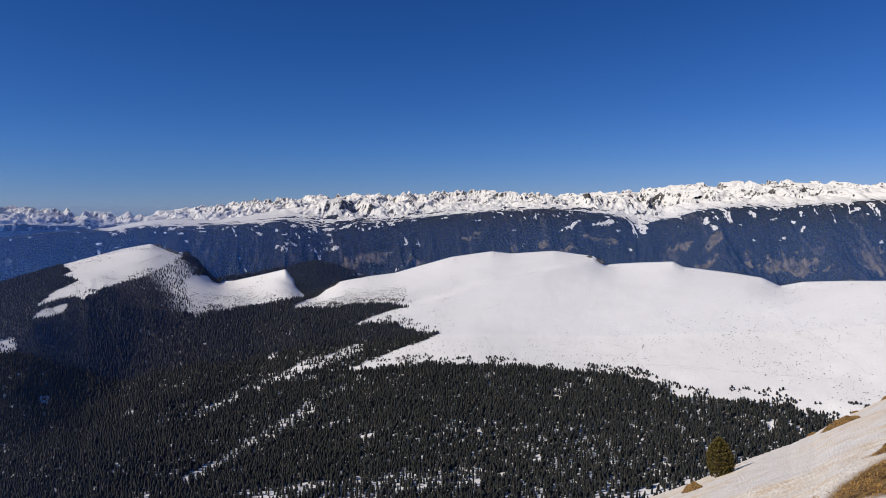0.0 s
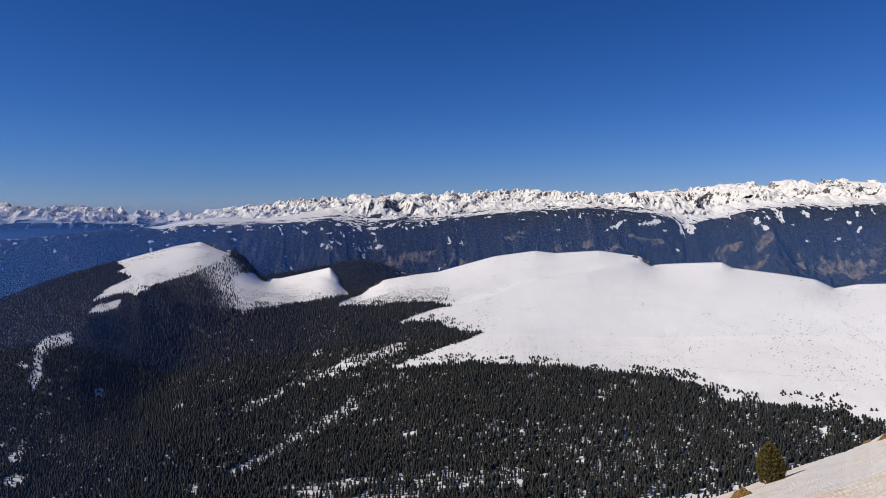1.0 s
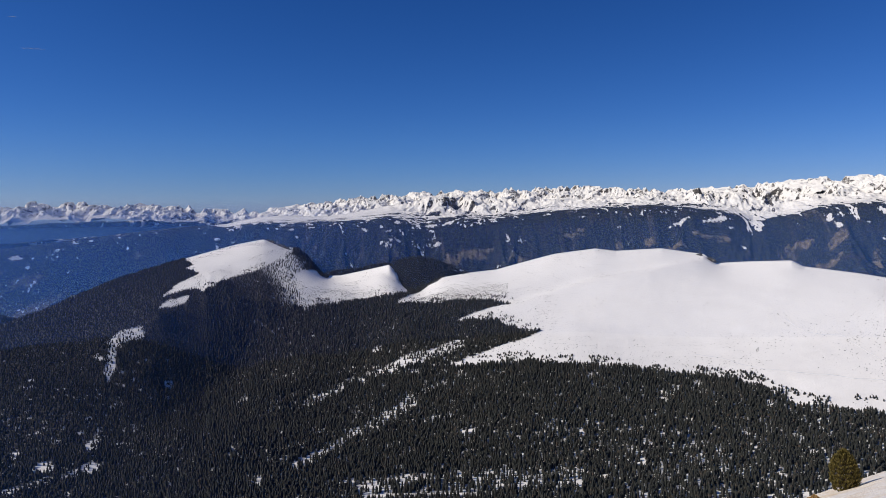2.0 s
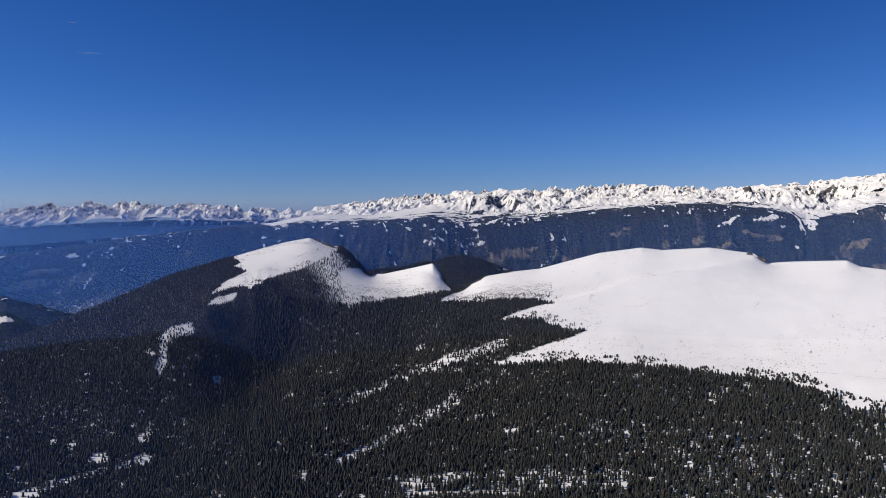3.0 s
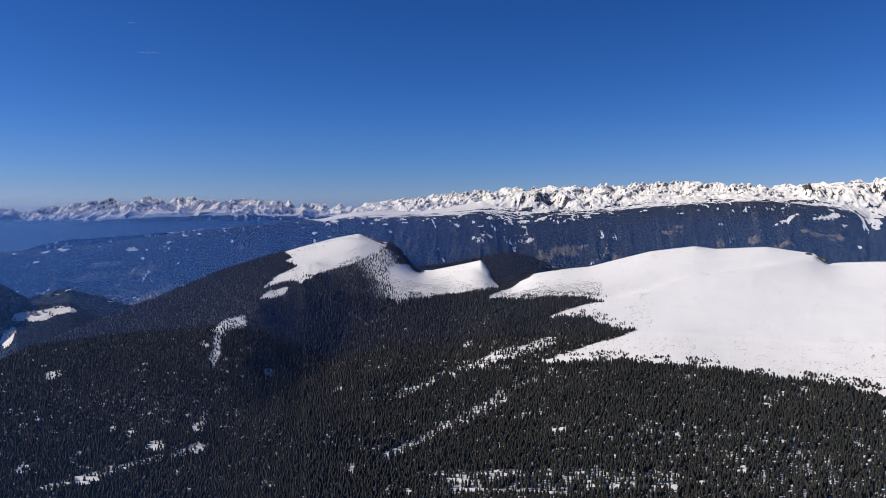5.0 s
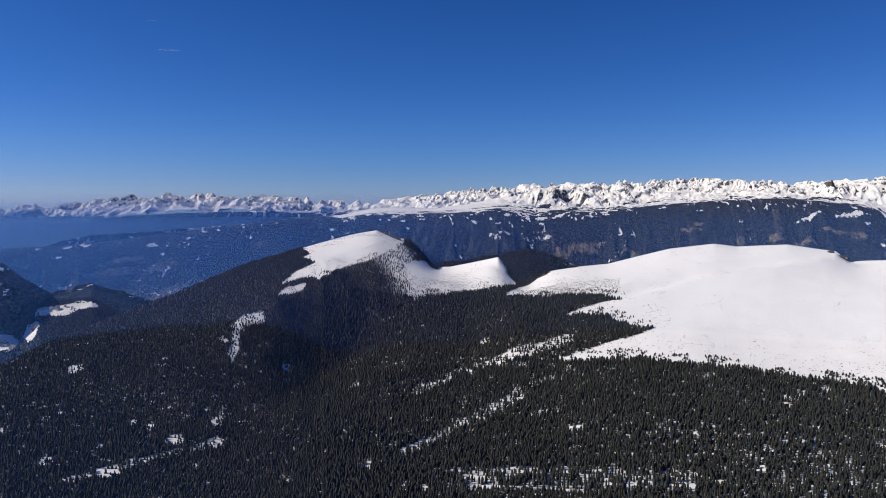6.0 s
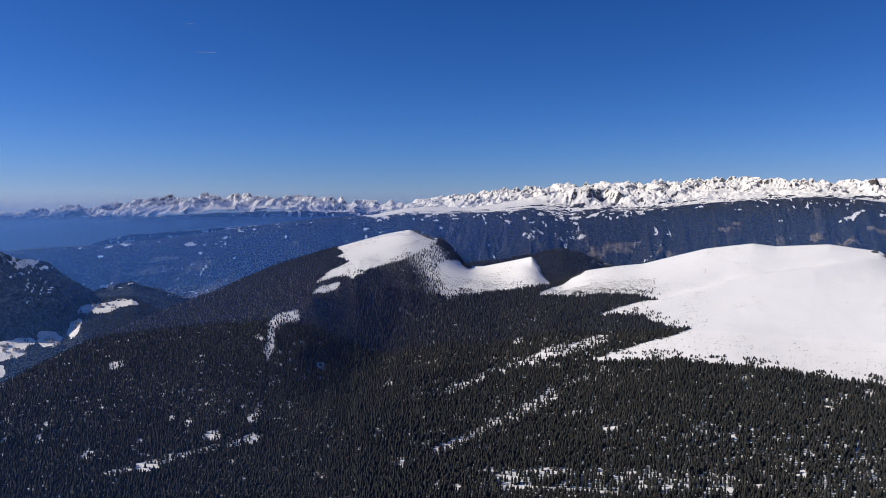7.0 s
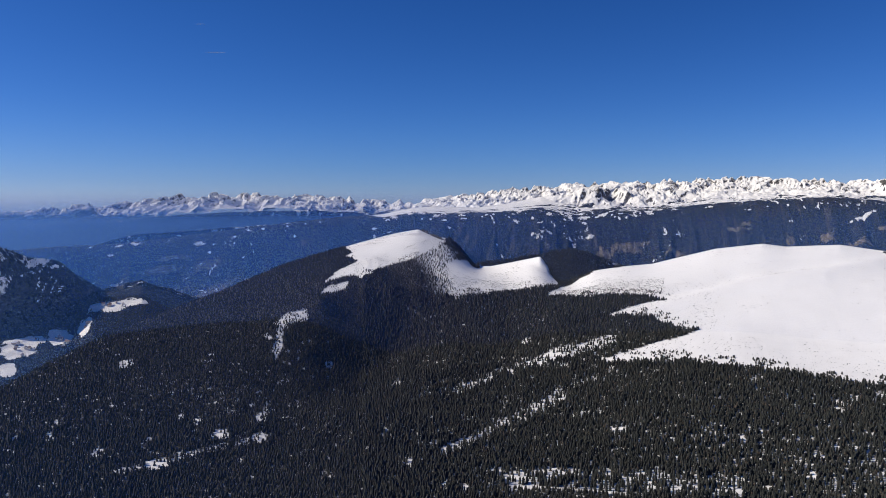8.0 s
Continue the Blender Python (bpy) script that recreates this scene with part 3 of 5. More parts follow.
def cliff_height(b, r):
    s = r * np.radians(b)
    rf = cliff_foot_line(b)
    f = knots(CLIFF_BASE, b, 1) * 1.053
    meadow = f - (2370 - r) * 0.22
    foot = f - (2370 - rf) * 0.22
    c = np.maximum(knots(CLIFF, b, 1) * (rf + 130) / 2500, foot)
    u = np.clip((r - rf) / 130, 0, 1)
    z = np.where(r < rf, meadow + (fbm(s / 60, r / 60, 3, 155) - 0.5) * 10, foot + (c - foot) * (0.72 * u + 0.28 * step(0.3, 0.6, u)))
    z = z + (ridged((s + 0.4 * r) / 60, (s - r) / 150, 5, 151) - 0.5) * 34 * step(0.02, 0.3, u) * (1 - step(0.75, 1, u))
    return np.where(r > rf + 130, z - (r - rf - 130) * 1.0, z) + EYE


VALLEY_FIELDS = ((-45.92, 2379, 1.3, 46), (-44.31, 2412, 1.0, 40), (-51.56, 2190, 1.1, 66), (-52.39, 2060, 0.5, 36), (-49.03, 2250, 0.7, 60), (-47.45, 2262, 0.42, 56), (-50.66, 2245, 0.7, 26))


def valley_fields(b, r):
    """Open snowy fields at the foot of the cliff: positive inside."""
    s = r * np.radians(b)
    wave = fbm(s / 38, r / 38, 4, 161, 0.6) - 0.5
    fields = np.zeros(np.shape(r))
    for fb, fr, wb, wr in VALLEY_FIELDS:
        fields = np.maximum(fields, 1.6 - (np.abs(b - fb) / wb) ** 2.6 - (np.abs(r - fr) / wr) ** 2.6 + 2.6 * wave)
    hedge = np.exp(-((fbm(s / 60, r / 60, 3, 163) - 0.5) / 0.016) ** 2)
    return np.clip(fields - 0.9 * hedge, 0, 1)


def build_cliff():
    b = np.arange(-58.0, -36.0, 0.1)[:, None]
    rf = cliff_foot_line(b)
    r = np.concatenate([1850 + (rf - 1850) * np.linspace(0, 1, 60)[None, :], rf + np.linspace(2, 130, 90)[None, :], rf + np.linspace(136, 280, 10)[None, :]], 1)
    bb = np.broadcast_to(b, r.shape)
    s = r * np.radians(bb)
    u = np.clip((r - rf) / 130, 0, 1)
    z = cliff_height(bb, r)
    fields = valley_fields(bb, r)
    dust = step(0.50, 0.62, ridged((s + 0.3 * r) / 13, r / 34, 4, 165, 0.65)) * np.clip(step(-47.5, -50.5, bb) * step(0.25, 0.6, u) + 0.25, 0, 1)
    ledges = step(0.60, 0.66, fbm(s / 60, (z + 0.05 * s) / 9, 3, 169)) * step(-51, -48, bb) * step(0.1, 0.3, u) * 0.45
    crown = np.exp(-((u - 0.95) / 0.1) ** 2 - ((bb + 50.0) / 0.5) ** 2)
    snow = np.where(r < rf + 4, fields, np.clip(dust * 0.55 + ledges + 0.9 * crown, 0, 1))
    return tagged(sheet("cliff_mountain", bb, r, z, MOUNTAIN, dict(snow=snow, meadow=u * 0, rock=step(0.1, 0.4, u) * 0.42, leafy=u * 0)),
                  "dark shaded cliff above snowy valley fields", "mountain", kind="structure")


def hill_height(b, r):
    s = r * np.radians(b)
    c = knots(DARK_HILL, b, 1) - 5
    u = np.clip((r - 2480) / 320, 0, 1)
    z = c - 130 + 130 * u ** 0.8 + (fbm(s / 60, r / 60, 4, 171) - 0.5) * 14
    return np.where(r > 2800, z - (r - 2800) * 0.6, z) + EYE


def build_dark_hill():
    b = np.arange(-21.0, -2.0, 0.1)[:, None]
    r = np.linspace(2480, 2950, 60)[None, :]
    bb, r = np.broadcast_arrays(b, r)
    s = r * np.radians(bb)
    z = hill_height(bb, r)
    u = z * 0
    return tagged(sheet("wooded_hill", bb, r, z, MOUNTAIN, dict(snow=step(-9, -7, bb) * 0.5 * step(0.5, 0.6, fbm(s / 40, r / 40, 2, 175)), meadow=u * 0, rock=u * 0, leafy=u * 0)),
                  "dark wooded hill behind the snowy saddle", "hill", kind="structure")


cliff = build_cliff()
dark_hill = build_dark_hill()


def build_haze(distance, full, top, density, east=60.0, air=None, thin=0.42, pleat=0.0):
    """A curved upright sheet standing in for valley haze: dense below the height full, gone at top, thicker down the
    valley to the west.
    """
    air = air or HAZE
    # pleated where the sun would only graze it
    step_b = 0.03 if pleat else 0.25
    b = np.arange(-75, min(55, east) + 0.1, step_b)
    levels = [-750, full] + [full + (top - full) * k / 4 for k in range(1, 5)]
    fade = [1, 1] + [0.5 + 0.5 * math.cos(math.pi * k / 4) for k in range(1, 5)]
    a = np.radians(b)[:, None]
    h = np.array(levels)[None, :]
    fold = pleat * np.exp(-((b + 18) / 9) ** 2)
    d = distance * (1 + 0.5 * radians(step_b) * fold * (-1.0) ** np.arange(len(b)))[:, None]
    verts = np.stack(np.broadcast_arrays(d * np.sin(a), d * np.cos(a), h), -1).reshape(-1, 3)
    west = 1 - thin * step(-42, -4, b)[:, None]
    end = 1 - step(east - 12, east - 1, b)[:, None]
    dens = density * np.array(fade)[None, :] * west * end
    k = len(levels)
    i, j = np.arange(len(b) - 1)[:, None], np.arange(k - 1)[None, :]
    faces = np.stack([i * k + j, (i + 1) * k + j, (i + 1) * k + j + 1, i * k + j + 1], -1).reshape(-1, 4)
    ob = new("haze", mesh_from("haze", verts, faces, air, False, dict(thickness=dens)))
    ob.visible_shadow = False
    return tagged(ob, "thin tinted sheet standing in for valley haze", "haze", kind="structure")


# added haze sheets between the ridges, one in front of the other
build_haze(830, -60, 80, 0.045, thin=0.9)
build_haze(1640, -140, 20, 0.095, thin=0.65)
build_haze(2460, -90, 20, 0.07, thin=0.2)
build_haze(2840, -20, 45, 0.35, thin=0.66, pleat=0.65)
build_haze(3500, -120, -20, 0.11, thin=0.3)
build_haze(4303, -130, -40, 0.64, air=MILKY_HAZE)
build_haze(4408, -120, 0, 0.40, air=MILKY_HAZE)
# sheet behind the range, its colour pales the sky at the horizon
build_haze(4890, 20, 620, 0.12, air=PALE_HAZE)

# ---- woods ----
def spruce_form(tiers, sides, seed):
    """A spruce one metre high as stacked ragged skirts of boughs."""
    rnd = np.random.RandomState(seed)
    v, f = [], []
    for k in range(tiers):
        low = 0.06 + 0.88 * k / tiers
        top = 0.95 if k == tiers - 1 else min(1.0, low + 1.25 / tiers + 0.05)
        rad = 0.185 * (1 - low) ** 0.40 + 0.025
        base = len(v)
        a0 = rnd.rand() * 6.28
        for i in range(sides):
            a = a0 + 6.283 * i / sides
            q = rad * (0.72 + 0.5 * rnd.rand())
            v.append((q * math.cos(a), q * math.sin(a), low - 0.05 * rnd.rand()))
        v.append((rnd.randn() * 0.008, rnd.randn() * 0.008, top))
        f += [(base + i, base + (i + 1) % sides, base + sides) for i in range(sides)]
    return np.array(v), np.array(f)


def bush_form(seed):
    """A low rounded bush one metre high."""
    rnd = np.random.RandomState(seed)
    v, f = [], []
    for level, rad in ((-0.1, 0.85), (0.5, 0.8)):
        v += [(rad * (0.75 + 0.5 * rnd.rand()) * math.cos(a), rad * (0.75 + 0.5 * rnd.rand()) * math.sin(a), level + 0.15 * rnd.rand()) for a in np.arange(6) * 1.0472]
    v.append((0.1 * rnd.randn(), 0.1 * rnd.randn(), 1.0))
    for i in range(6):
        j = (i + 1) % 6
        f += [(i, j, 6 + i), (j, 6 + j, 6 + i), (6 + i, 6 + j, 12)]
    return np.array(v), np.array(f)


def scatter(name, forms, x, y, z, height, spread, material, seed):
    """Many small trees joined into one mesh."""
    rnd = np.random.RandomState(seed)
    pick = rnd.randint(0, len(forms), len(x))
    vs, fs, base = [], [], 0
    for k, (v, f) in enumerate(forms):
        m = np.where(pick == k)[0]
        if not len(m):
            continue
        a = rnd.rand(len(m)) * 6.283
        ca, sa = np.cos(a)[:, None], np.sin(a)[:, None]
        h, w = height[m][:, None], (height[m] * spread[m])[:, None]
        px = (v[None, :, 0] * ca - v[None, :, 1] * sa) * w + x[m][:, None]
        py = (v[None, :, 0] * sa + v[None, :, 1] * ca) * w + y[m][:, None]
        pz = v[None, :, 2] * h + z[m][:, None]
        vs.append(np.stack([px, py, pz], -1).reshape(-1, 3))
        fs.append((f[None] + (np.arange(len(m)) * len(v))[:, None, None] + base).reshape(-1, 3))
        base += len(m) * len(v)
    return new(name, mesh_from(name, np.concatenate(vs), np.concatenate(fs), material))


# open snow between the woods, as outlines of bearing and range
PLATEAU_SNOW = [(-5.89, 2700), (-6.13, 2183), (-7.94, 2183), (-9.52, 2173), (-10.86, 2093), (-12.19, 1928), (-10.2, 1926), (-8.41, 1930), (-6.61, 1923), (-4.79, 1922), (-2.64, 1860), (-4.34, 1853), (-7.08, 1770), (-5.72, 1751), (-3.89, 1742), (-2.52, 1704), (-1.37, 1656), (-0.46, 1652), (-1.61, 1617), (-3.92, 1572), (-6.21, 1529), (-8.35, 1494), (-6.67, 1484), (-4.84, 1478), (-3.0, 1479), (-1.16, 1487), (0.68, 1449), (2.99, 1452), (5.28, 1453), (7.56, 1443), (9.81, 1429), (12.04, 1421), (14.23, 1411), (15.95, 1381), (17.23, 1343), (18.49, 1306), (20.14, 1294), (22.55, 1294), (24.5, 1305), (26.39, 1297), (28.23, 1280), (29.31, 1260), (32.32, 1261), (45, 1250), (45, 2700)]
CAP_SNOW = [(-27.85, 2700), (-28.31, 2389), (-27.78, 2265), (-28.32, 2196), (-27.15, 2131), (-28.78, 2015), (-30.14, 1876), (-28.11, 1953), (-26.99, 1932), (-26.08, 1965), (-24.7, 2063), (-23.56, 2114), (-22.19, 2209), (-21.04, 2335), (-20.44, 2426), (-19.66, 2700)]
SADDLE_SNOW = [(-19.67, 2259), (-17.61, 2495), (-14.88, 2700), (-12.62, 2700), (-11.94, 2251), (-11.04, 2111), (-12.38, 2025), (-15.1, 2019), (-17.39, 1942), (-19.22, 1897), (-19.68, 1918), (-20.04, 2006), (-20.31, 2126)]
STRIP_A_SNOW = [(-33.95, 1617), (-32.84, 1688), (-31.51, 1698), (-31.26, 1653), (-33.08, 1605), (-33.24, 1514), (-33.78, 1465), (-34.22, 1491), (-33.85, 1539), (-33.57, 1596)]
STRIP_B_SNOW = [(-10.39, 1349), (-10.52, 1293), (-12.33, 1262), (-15.08, 1176), (-17.4, 1105), (-20.66, 1015), (-20.76, 1052), (-18.33, 1124), (-16.0, 1207), (-13.7, 1273), (-11.66, 1328)]
STRIP_C_SNOW = [(-6.58, 1638), (-6.8, 1584), (-10.1, 1518), (-12.35, 1489), (-13.94, 1466), (-13.95, 1518), (-12.13, 1542), (-10.11, 1584), (-7.89, 1625)]
STRIP_D_SNOW = [(-30.38, 1797), (-29.7, 1861), (-28.12, 1894), (-28.26, 1854), (-29.26, 1825)]
LOWER_SNOW = [(10.75, 926), (12.54, 963), (15.6, 979), (17.95, 994), (18.99, 1017), (20.64, 1034), (20.66, 961)]
SNOWFIELDS = [PLATEAU_SNOW, CAP_SNOW, SADDLE_SNOW, STRIP_A_SNOW, STRIP_B_SNOW, STRIP_C_SNOW, STRIP_D_SNOW, LOWER_SNOW]
# small glades: bearing, range, half width, half depth
GLADES = [(-38.28, 1126, 0.91, 25), (-35.27, 1122, 0.83, 22), (-42.89, 1055, 1.1, 29), (-23.53, 1004, 0.86, 32), (-25.16, 1008, 0.39, 20), (-44.75, 1469, 0.73, 26), (-29.68, 1500, 0.34, 26), (-13.57, 1646, 0.43, 28), (-24.34, 1418, 0.37, 24), (9.12, 1312, 0.48, 28), (-49.95, 1181, 0.28, 21), (-46.93, 1110, 0.47, 22), (-39.95, 1184, 0.41, 25), (-35.23, 1198, 0.3, 38)]
# thinned strips: bearing and range of both ends, half depth
THIN = [(-19.7, 1360, -14.2, 1500, 22), (-10.1, 1366, -6.8, 1443, 18), (-18, 940, 3, 1000, 45), (-35.2, 1120, -34.6, 1260, 30), (-46, 1040, -36, 1110, 9)]


def inside(outline, b, r):
    p = np.array(outline, float)
    hit = np.zeros(b.shape, bool)
    for (b0, r0), (b1, r1) in zip(p, np.roll(p, -1, 0)):
        if r0 != r1:
            hit ^= ((r0 > r) != (r1 > r)) & (b < (b1 - b0) * (r - r0) / (r1 - r0) + b0)
    return hit


def snowfield(b, r):
    hit = np.zeros(b.shape, bool)
    for outline in SNOWFIELDS:
        hit |= inside(outline, b, r)
    for gb, gr, wb, wr in GLADES:
        hit |= ((b - gb) / (0.8 * wb)) ** 2 + ((r - gr) / (0.62 * wr)) ** 2 < 1
    return hit


def wooded(b, r):
    """How thickly the land is wooded, 0 to 1, and how tall the trees stand there."""
    x, y = r * np.sin(np.radians(b)), r * np.cos(np.radians(b))
    wave = fbm(x / 30, y / 30, 3, 181) - 0.5
    jb, jr = b + wave * 0.7, r + wave * 34
    field = snowfield(jb, jr)
    strip = field & (((r < 1660) & (b < -6.4)) | (r < 1050) | ((b < -30.5) & (r < 1720)))
    thick = np.where(field, np.where(strip, np.where(b < -34.5, 0.2, 0.34), 0.0), 1.0)
    for b0, r0, b1, r1, half in THIN:
        mid = r0 + (r1 - r0) * (b - b0) / (b1 - b0)
        thick = np.where((b > b0) & (b < b1) & (np.abs(r - mid) < half * (0.5 + fbm(x / 50, y / 50, 2, 185))), np.minimum(thick, 0.32 + 0.5 * step(0.35, 0.65, fbm(x / 16, y / 16, 2, 187))), thick)
    sparse = 0.085 * step(-22, -28, b)
    thick = np.minimum(thick, 1 - 0.75 * step(0.655 + sparse, 0.72 + sparse, fbm(x / 14, y / 14, 3, 191)) * step(1700, 1500, r))
    open_wood = step(-10, 2, b) * (1 - step(1010, 1130, r)) + 0.6 * step(-2, 10, b) * (1 - step(1130, 1250, r))
    thick = thick * (1 - 0.42 * np.clip(open_wood, 0, 1) * step(0.42, 0.58, fbm(x / 9, y / 22, 3, 189)))
    # stragglers along the lower edge of the open snow, and the thin wood under the cap
    fringe = field & ~strip & ~snowfield(jb, jr - 55)
    clump = step(0.40, 0.68, fbm(x / 38, y / 38, 4, 195))
    thick = np.where(fringe & (jr > 1200), 0.55 * clump, thick)
    cap = (b > -25) & (b < -19.2) & (r > 1900) & (r < 2440)
    thick = np.where(cap, np.where(field, thick, 1.0 - 0.48 * step(-23.6, -20.3, b + (r - 2100) / 160)), thick)
    for gb, gr, wb, wr in ((-17.9, 2440, 0.5, 80), (12.5, 2238, 0.3, 8)):
        thick = np.where(((b - gb) / wb) ** 2 + ((r - gr) / wr) ** 2 < 1, 1.0, thick)
    tall = np.where(fringe, 0.5, np.where(cap, 0.75, 1.0)) * np.where((b < -28) & (r > 1100), 0.88, 1.0)
    return thick * (r < np.interp(b, SWEEP, CREST_R) + 6) * (r > 835), tall


WEST = -27.0


def plant(r0, r1, spacing, seed, b0=WEST, b1=38.0):
    """Trees on an uneven grid over the sector, kept where the land is wooded."""
    rnd = np.random.RandomState(seed)
    bs, rs = [], []
    for ring in np.arange(r0, r1, spacing):
        n = int(radians(b1 - b0) * ring / spacing)
        bs.append(b0 + (b1 - b0) * (np.arange(n) + 0.5 + rnd.uniform(-0.62, 0.62, n)) / n)
        rs.append(ring + rnd.uniform(-0.8, 0.8, n) * spacing)
    b, r = np.concatenate(bs), np.concatenate(rs)
    thick, tall = wooded(b, r)
    keep = rnd.rand(len(b)) < thick
    return b[keep], r[keep], tall[keep]


NEAR_WOOD = (-15.0, -5.5, 888.0, 936.0)


def build_woods():
    bands = ((838, 1050, 4.2, 4, 6, 10.6), (1050, 1500, 4.6, 3, 5, 10.6), (1500, 2000, 5.3, 2, 5, 9.5), (2000, 2620, 6.0, 2, 4, 8.5))
    singles = None
    for i, (r0, r1, spacing, tiers, sides, high) in enumerate(bands):
        b, r, tall = plant(r0, r1, spacing, 200 + i)
        rnd = np.random.RandomState(300 + i)
        if i == 0:
            b0, b1, ra, rb = NEAR_WOOD
            own = (b > b0) & (b < b1) & (r > ra) & (r < rb)
            singles = np.stack([b[own], r[own]], -1)[:290]
            b, r, tall = b[~own], r[~own], tall[~own]
        forms = [spruce_form(tiers, sides, 10 * i + k) for k in range(7)]
        h = high * tall * (0.70 + 0.45 * rnd.rand(len(b)))
        x, y = r * np.sin(np.radians(b)), r * np.cos(np.radians(b))
        ob = scatter("spruce_wood", forms, x, y, land(b, r) - 0.3, h, (1.1 + 0.5 * rnd.rand(len(b))) * np.where(tall < 0.55, 1.55, 0.78 if i == 0 else 0.84 if i == 1 else 1.0), SPRUCE, 400 + i)
        tagged(ob, "dense dark spruce forest on snowy ground", "forest", kind="stuff")
    for i, (r0, r1, spacing, high) in enumerate(((838, 1200, 3.7, 7.4), (1200, 1650, 4.1, 7.0), (1650, 2620, 4.9, 6.8))):
        b, r, tall = plant(r0, r1, spacing, 240 + i, -55.0, WEST)
        rnd = np.random.RandomState(340 + i)
        h = high * np.minimum(1.0, tall * 1.15) * (0.65 + 0.5 * rnd.rand(len(b)))
        ob = scatter("spruce_wood", [spruce_form(2, 5 if i == 0 else 4, 80 + 10 * i + k) for k in range(7)], r * np.sin(np.radians(b)), r * np.cos(np.radians(b)), land(b, r) - 0.3, h, 1.1 + 0.5 * rnd.rand(len(b)), SPRUCE, 440 + i)
        tagged(ob, "dense fine-grained spruce forest on the sunny flank", "forest", kind="stuff")
    rnd = np.random.RandomState(350)
    b, r = rnd.uniform(-20, -3, 11000), rnd.uniform(2560, 2815, 11000)
    keep = ~((b > -8.6) & (b < -6.6) & (fbm(b * 3, r / 40, 2, 355) > 0.5))
    b, r = b[keep], r[keep]
    ob = scatter("spruce_wood", [spruce_form(2, 4, 360 + k) for k in range(5)], r * np.sin(np.radians(b)), r * np.cos(np.radians(b)), hill_height(b, r) - 0.4, 5 + 4 * rnd.rand(len(b)), 1 + 0.4 * rnd.rand(len(b)), SPRUCE, 370)
    tagged(ob, "dark spruce wood on the hill behind the saddle", "forest", kind="stuff")
    b, r = rnd.uniform(-57, -39, 16000), rnd.uniform(1950, 2470, 16000)
    keep = (valley_fields(b, r) < 0.35) & (rnd.rand(len(b)) < np.where(r > cliff_foot_line(b) + 15, 0.5, 0.9))
    b, r = b[keep], r[keep]
    ob = scatter("spruce_wood", [spruce_form(2, 4, 380 + k) for k in range(5)], r * np.sin(np.radians(b)), r * np.cos(np.radians(b)), cliff_height(b, r) - 0.5, 4.5 + 3.5 * rnd.rand(len(b)), 1 + 0.4 * rnd.rand(len(b)), SPRUCE, 390)
    tagged(ob, "dark spruce wood below the shaded cliff", "forest", kind="stuff")
    return singles


def build_dwarf_pines():
    """Low dwarf pines and tree tops that stick out of the open snow."""
    rnd = np.random.RandomState(500)
    n = 150000
    b, r = rnd.uniform(-32, 36, n), np.sqrt(rnd.uniform(1250 ** 2, 2550 ** 2, n))
    x, y = r * np.sin(np.radians(b)), r * np.cos(np.radians(b))
    group = step(0.55, 0.80, fbm(x / 120, y / 120, 4, 511)) * 0.22 + 0.008 + 0.05 * (b > 24) * (r > 1500)
    near_edge = snowfield(b, r) & ~snowfield(b, r - 170)
    group = group + 0.26 * near_edge * step(0.35, 0.6, fbm(x / 70, y / 70, 3, 515))
    group = group + 0.25 * ((b > -22) & (b < -11.5) & (r > 1930) & (r < 2130)) + 1.0 * ((b > -11) & (b < -3) & (r > 1930) & (r < 2040))
    group = group + 0.34 * ((b > -11) & (b < 1) & (r > 1650) & (r < 2000)) * step(0.4, 0.6, fbm(x / 60, y / 60, 3, 517))
    keep = snowfield(b, r) & (rnd.rand(n) < group) & (r < np.interp(b, SWEEP, CREST_R))
    b, r, x, y = b[keep], r[keep], x[keep], y[keep]
    forms = [bush_form(600 + k) for k in range(5)]
    h = 0.3 + 0.8 * rnd.rand(len(b)) ** 2.5 + 0.5 * rnd.rand(len(b)) * ((b < -3) & (r > 1900))
    return tagged(scatter("dwarf_pine_scrub", forms, x, y, land(b, r) - 0.1, h, 1.0 + 0.7 * rnd.rand(len(b)), SPRUCE, 520),
                  "scattered low dark dwarf pines in deep snow", "scrub", kind="stuff")


# bare turf on the shoulder: seed, bearing, range, half width, half depth, height
TURF = [(1, 42.4, 13.8, 3.3, 3.3, 0.30), (7, 34.3, 17.5, 0.85, 0.95, 0.25), (2, 29.6, 42.0, 0.66, 1.5, 0.36), (3, 19.6, 32.0, 0.34, 0.9, 0.34), (4, 27.75, 46.0, 0.16, 0.4, 0.18), (5, 32.3, 51.0, 0.22, 0.4, 0.18), (6, 30.4, 49.6, 0.14, 0.4, 0.12)]


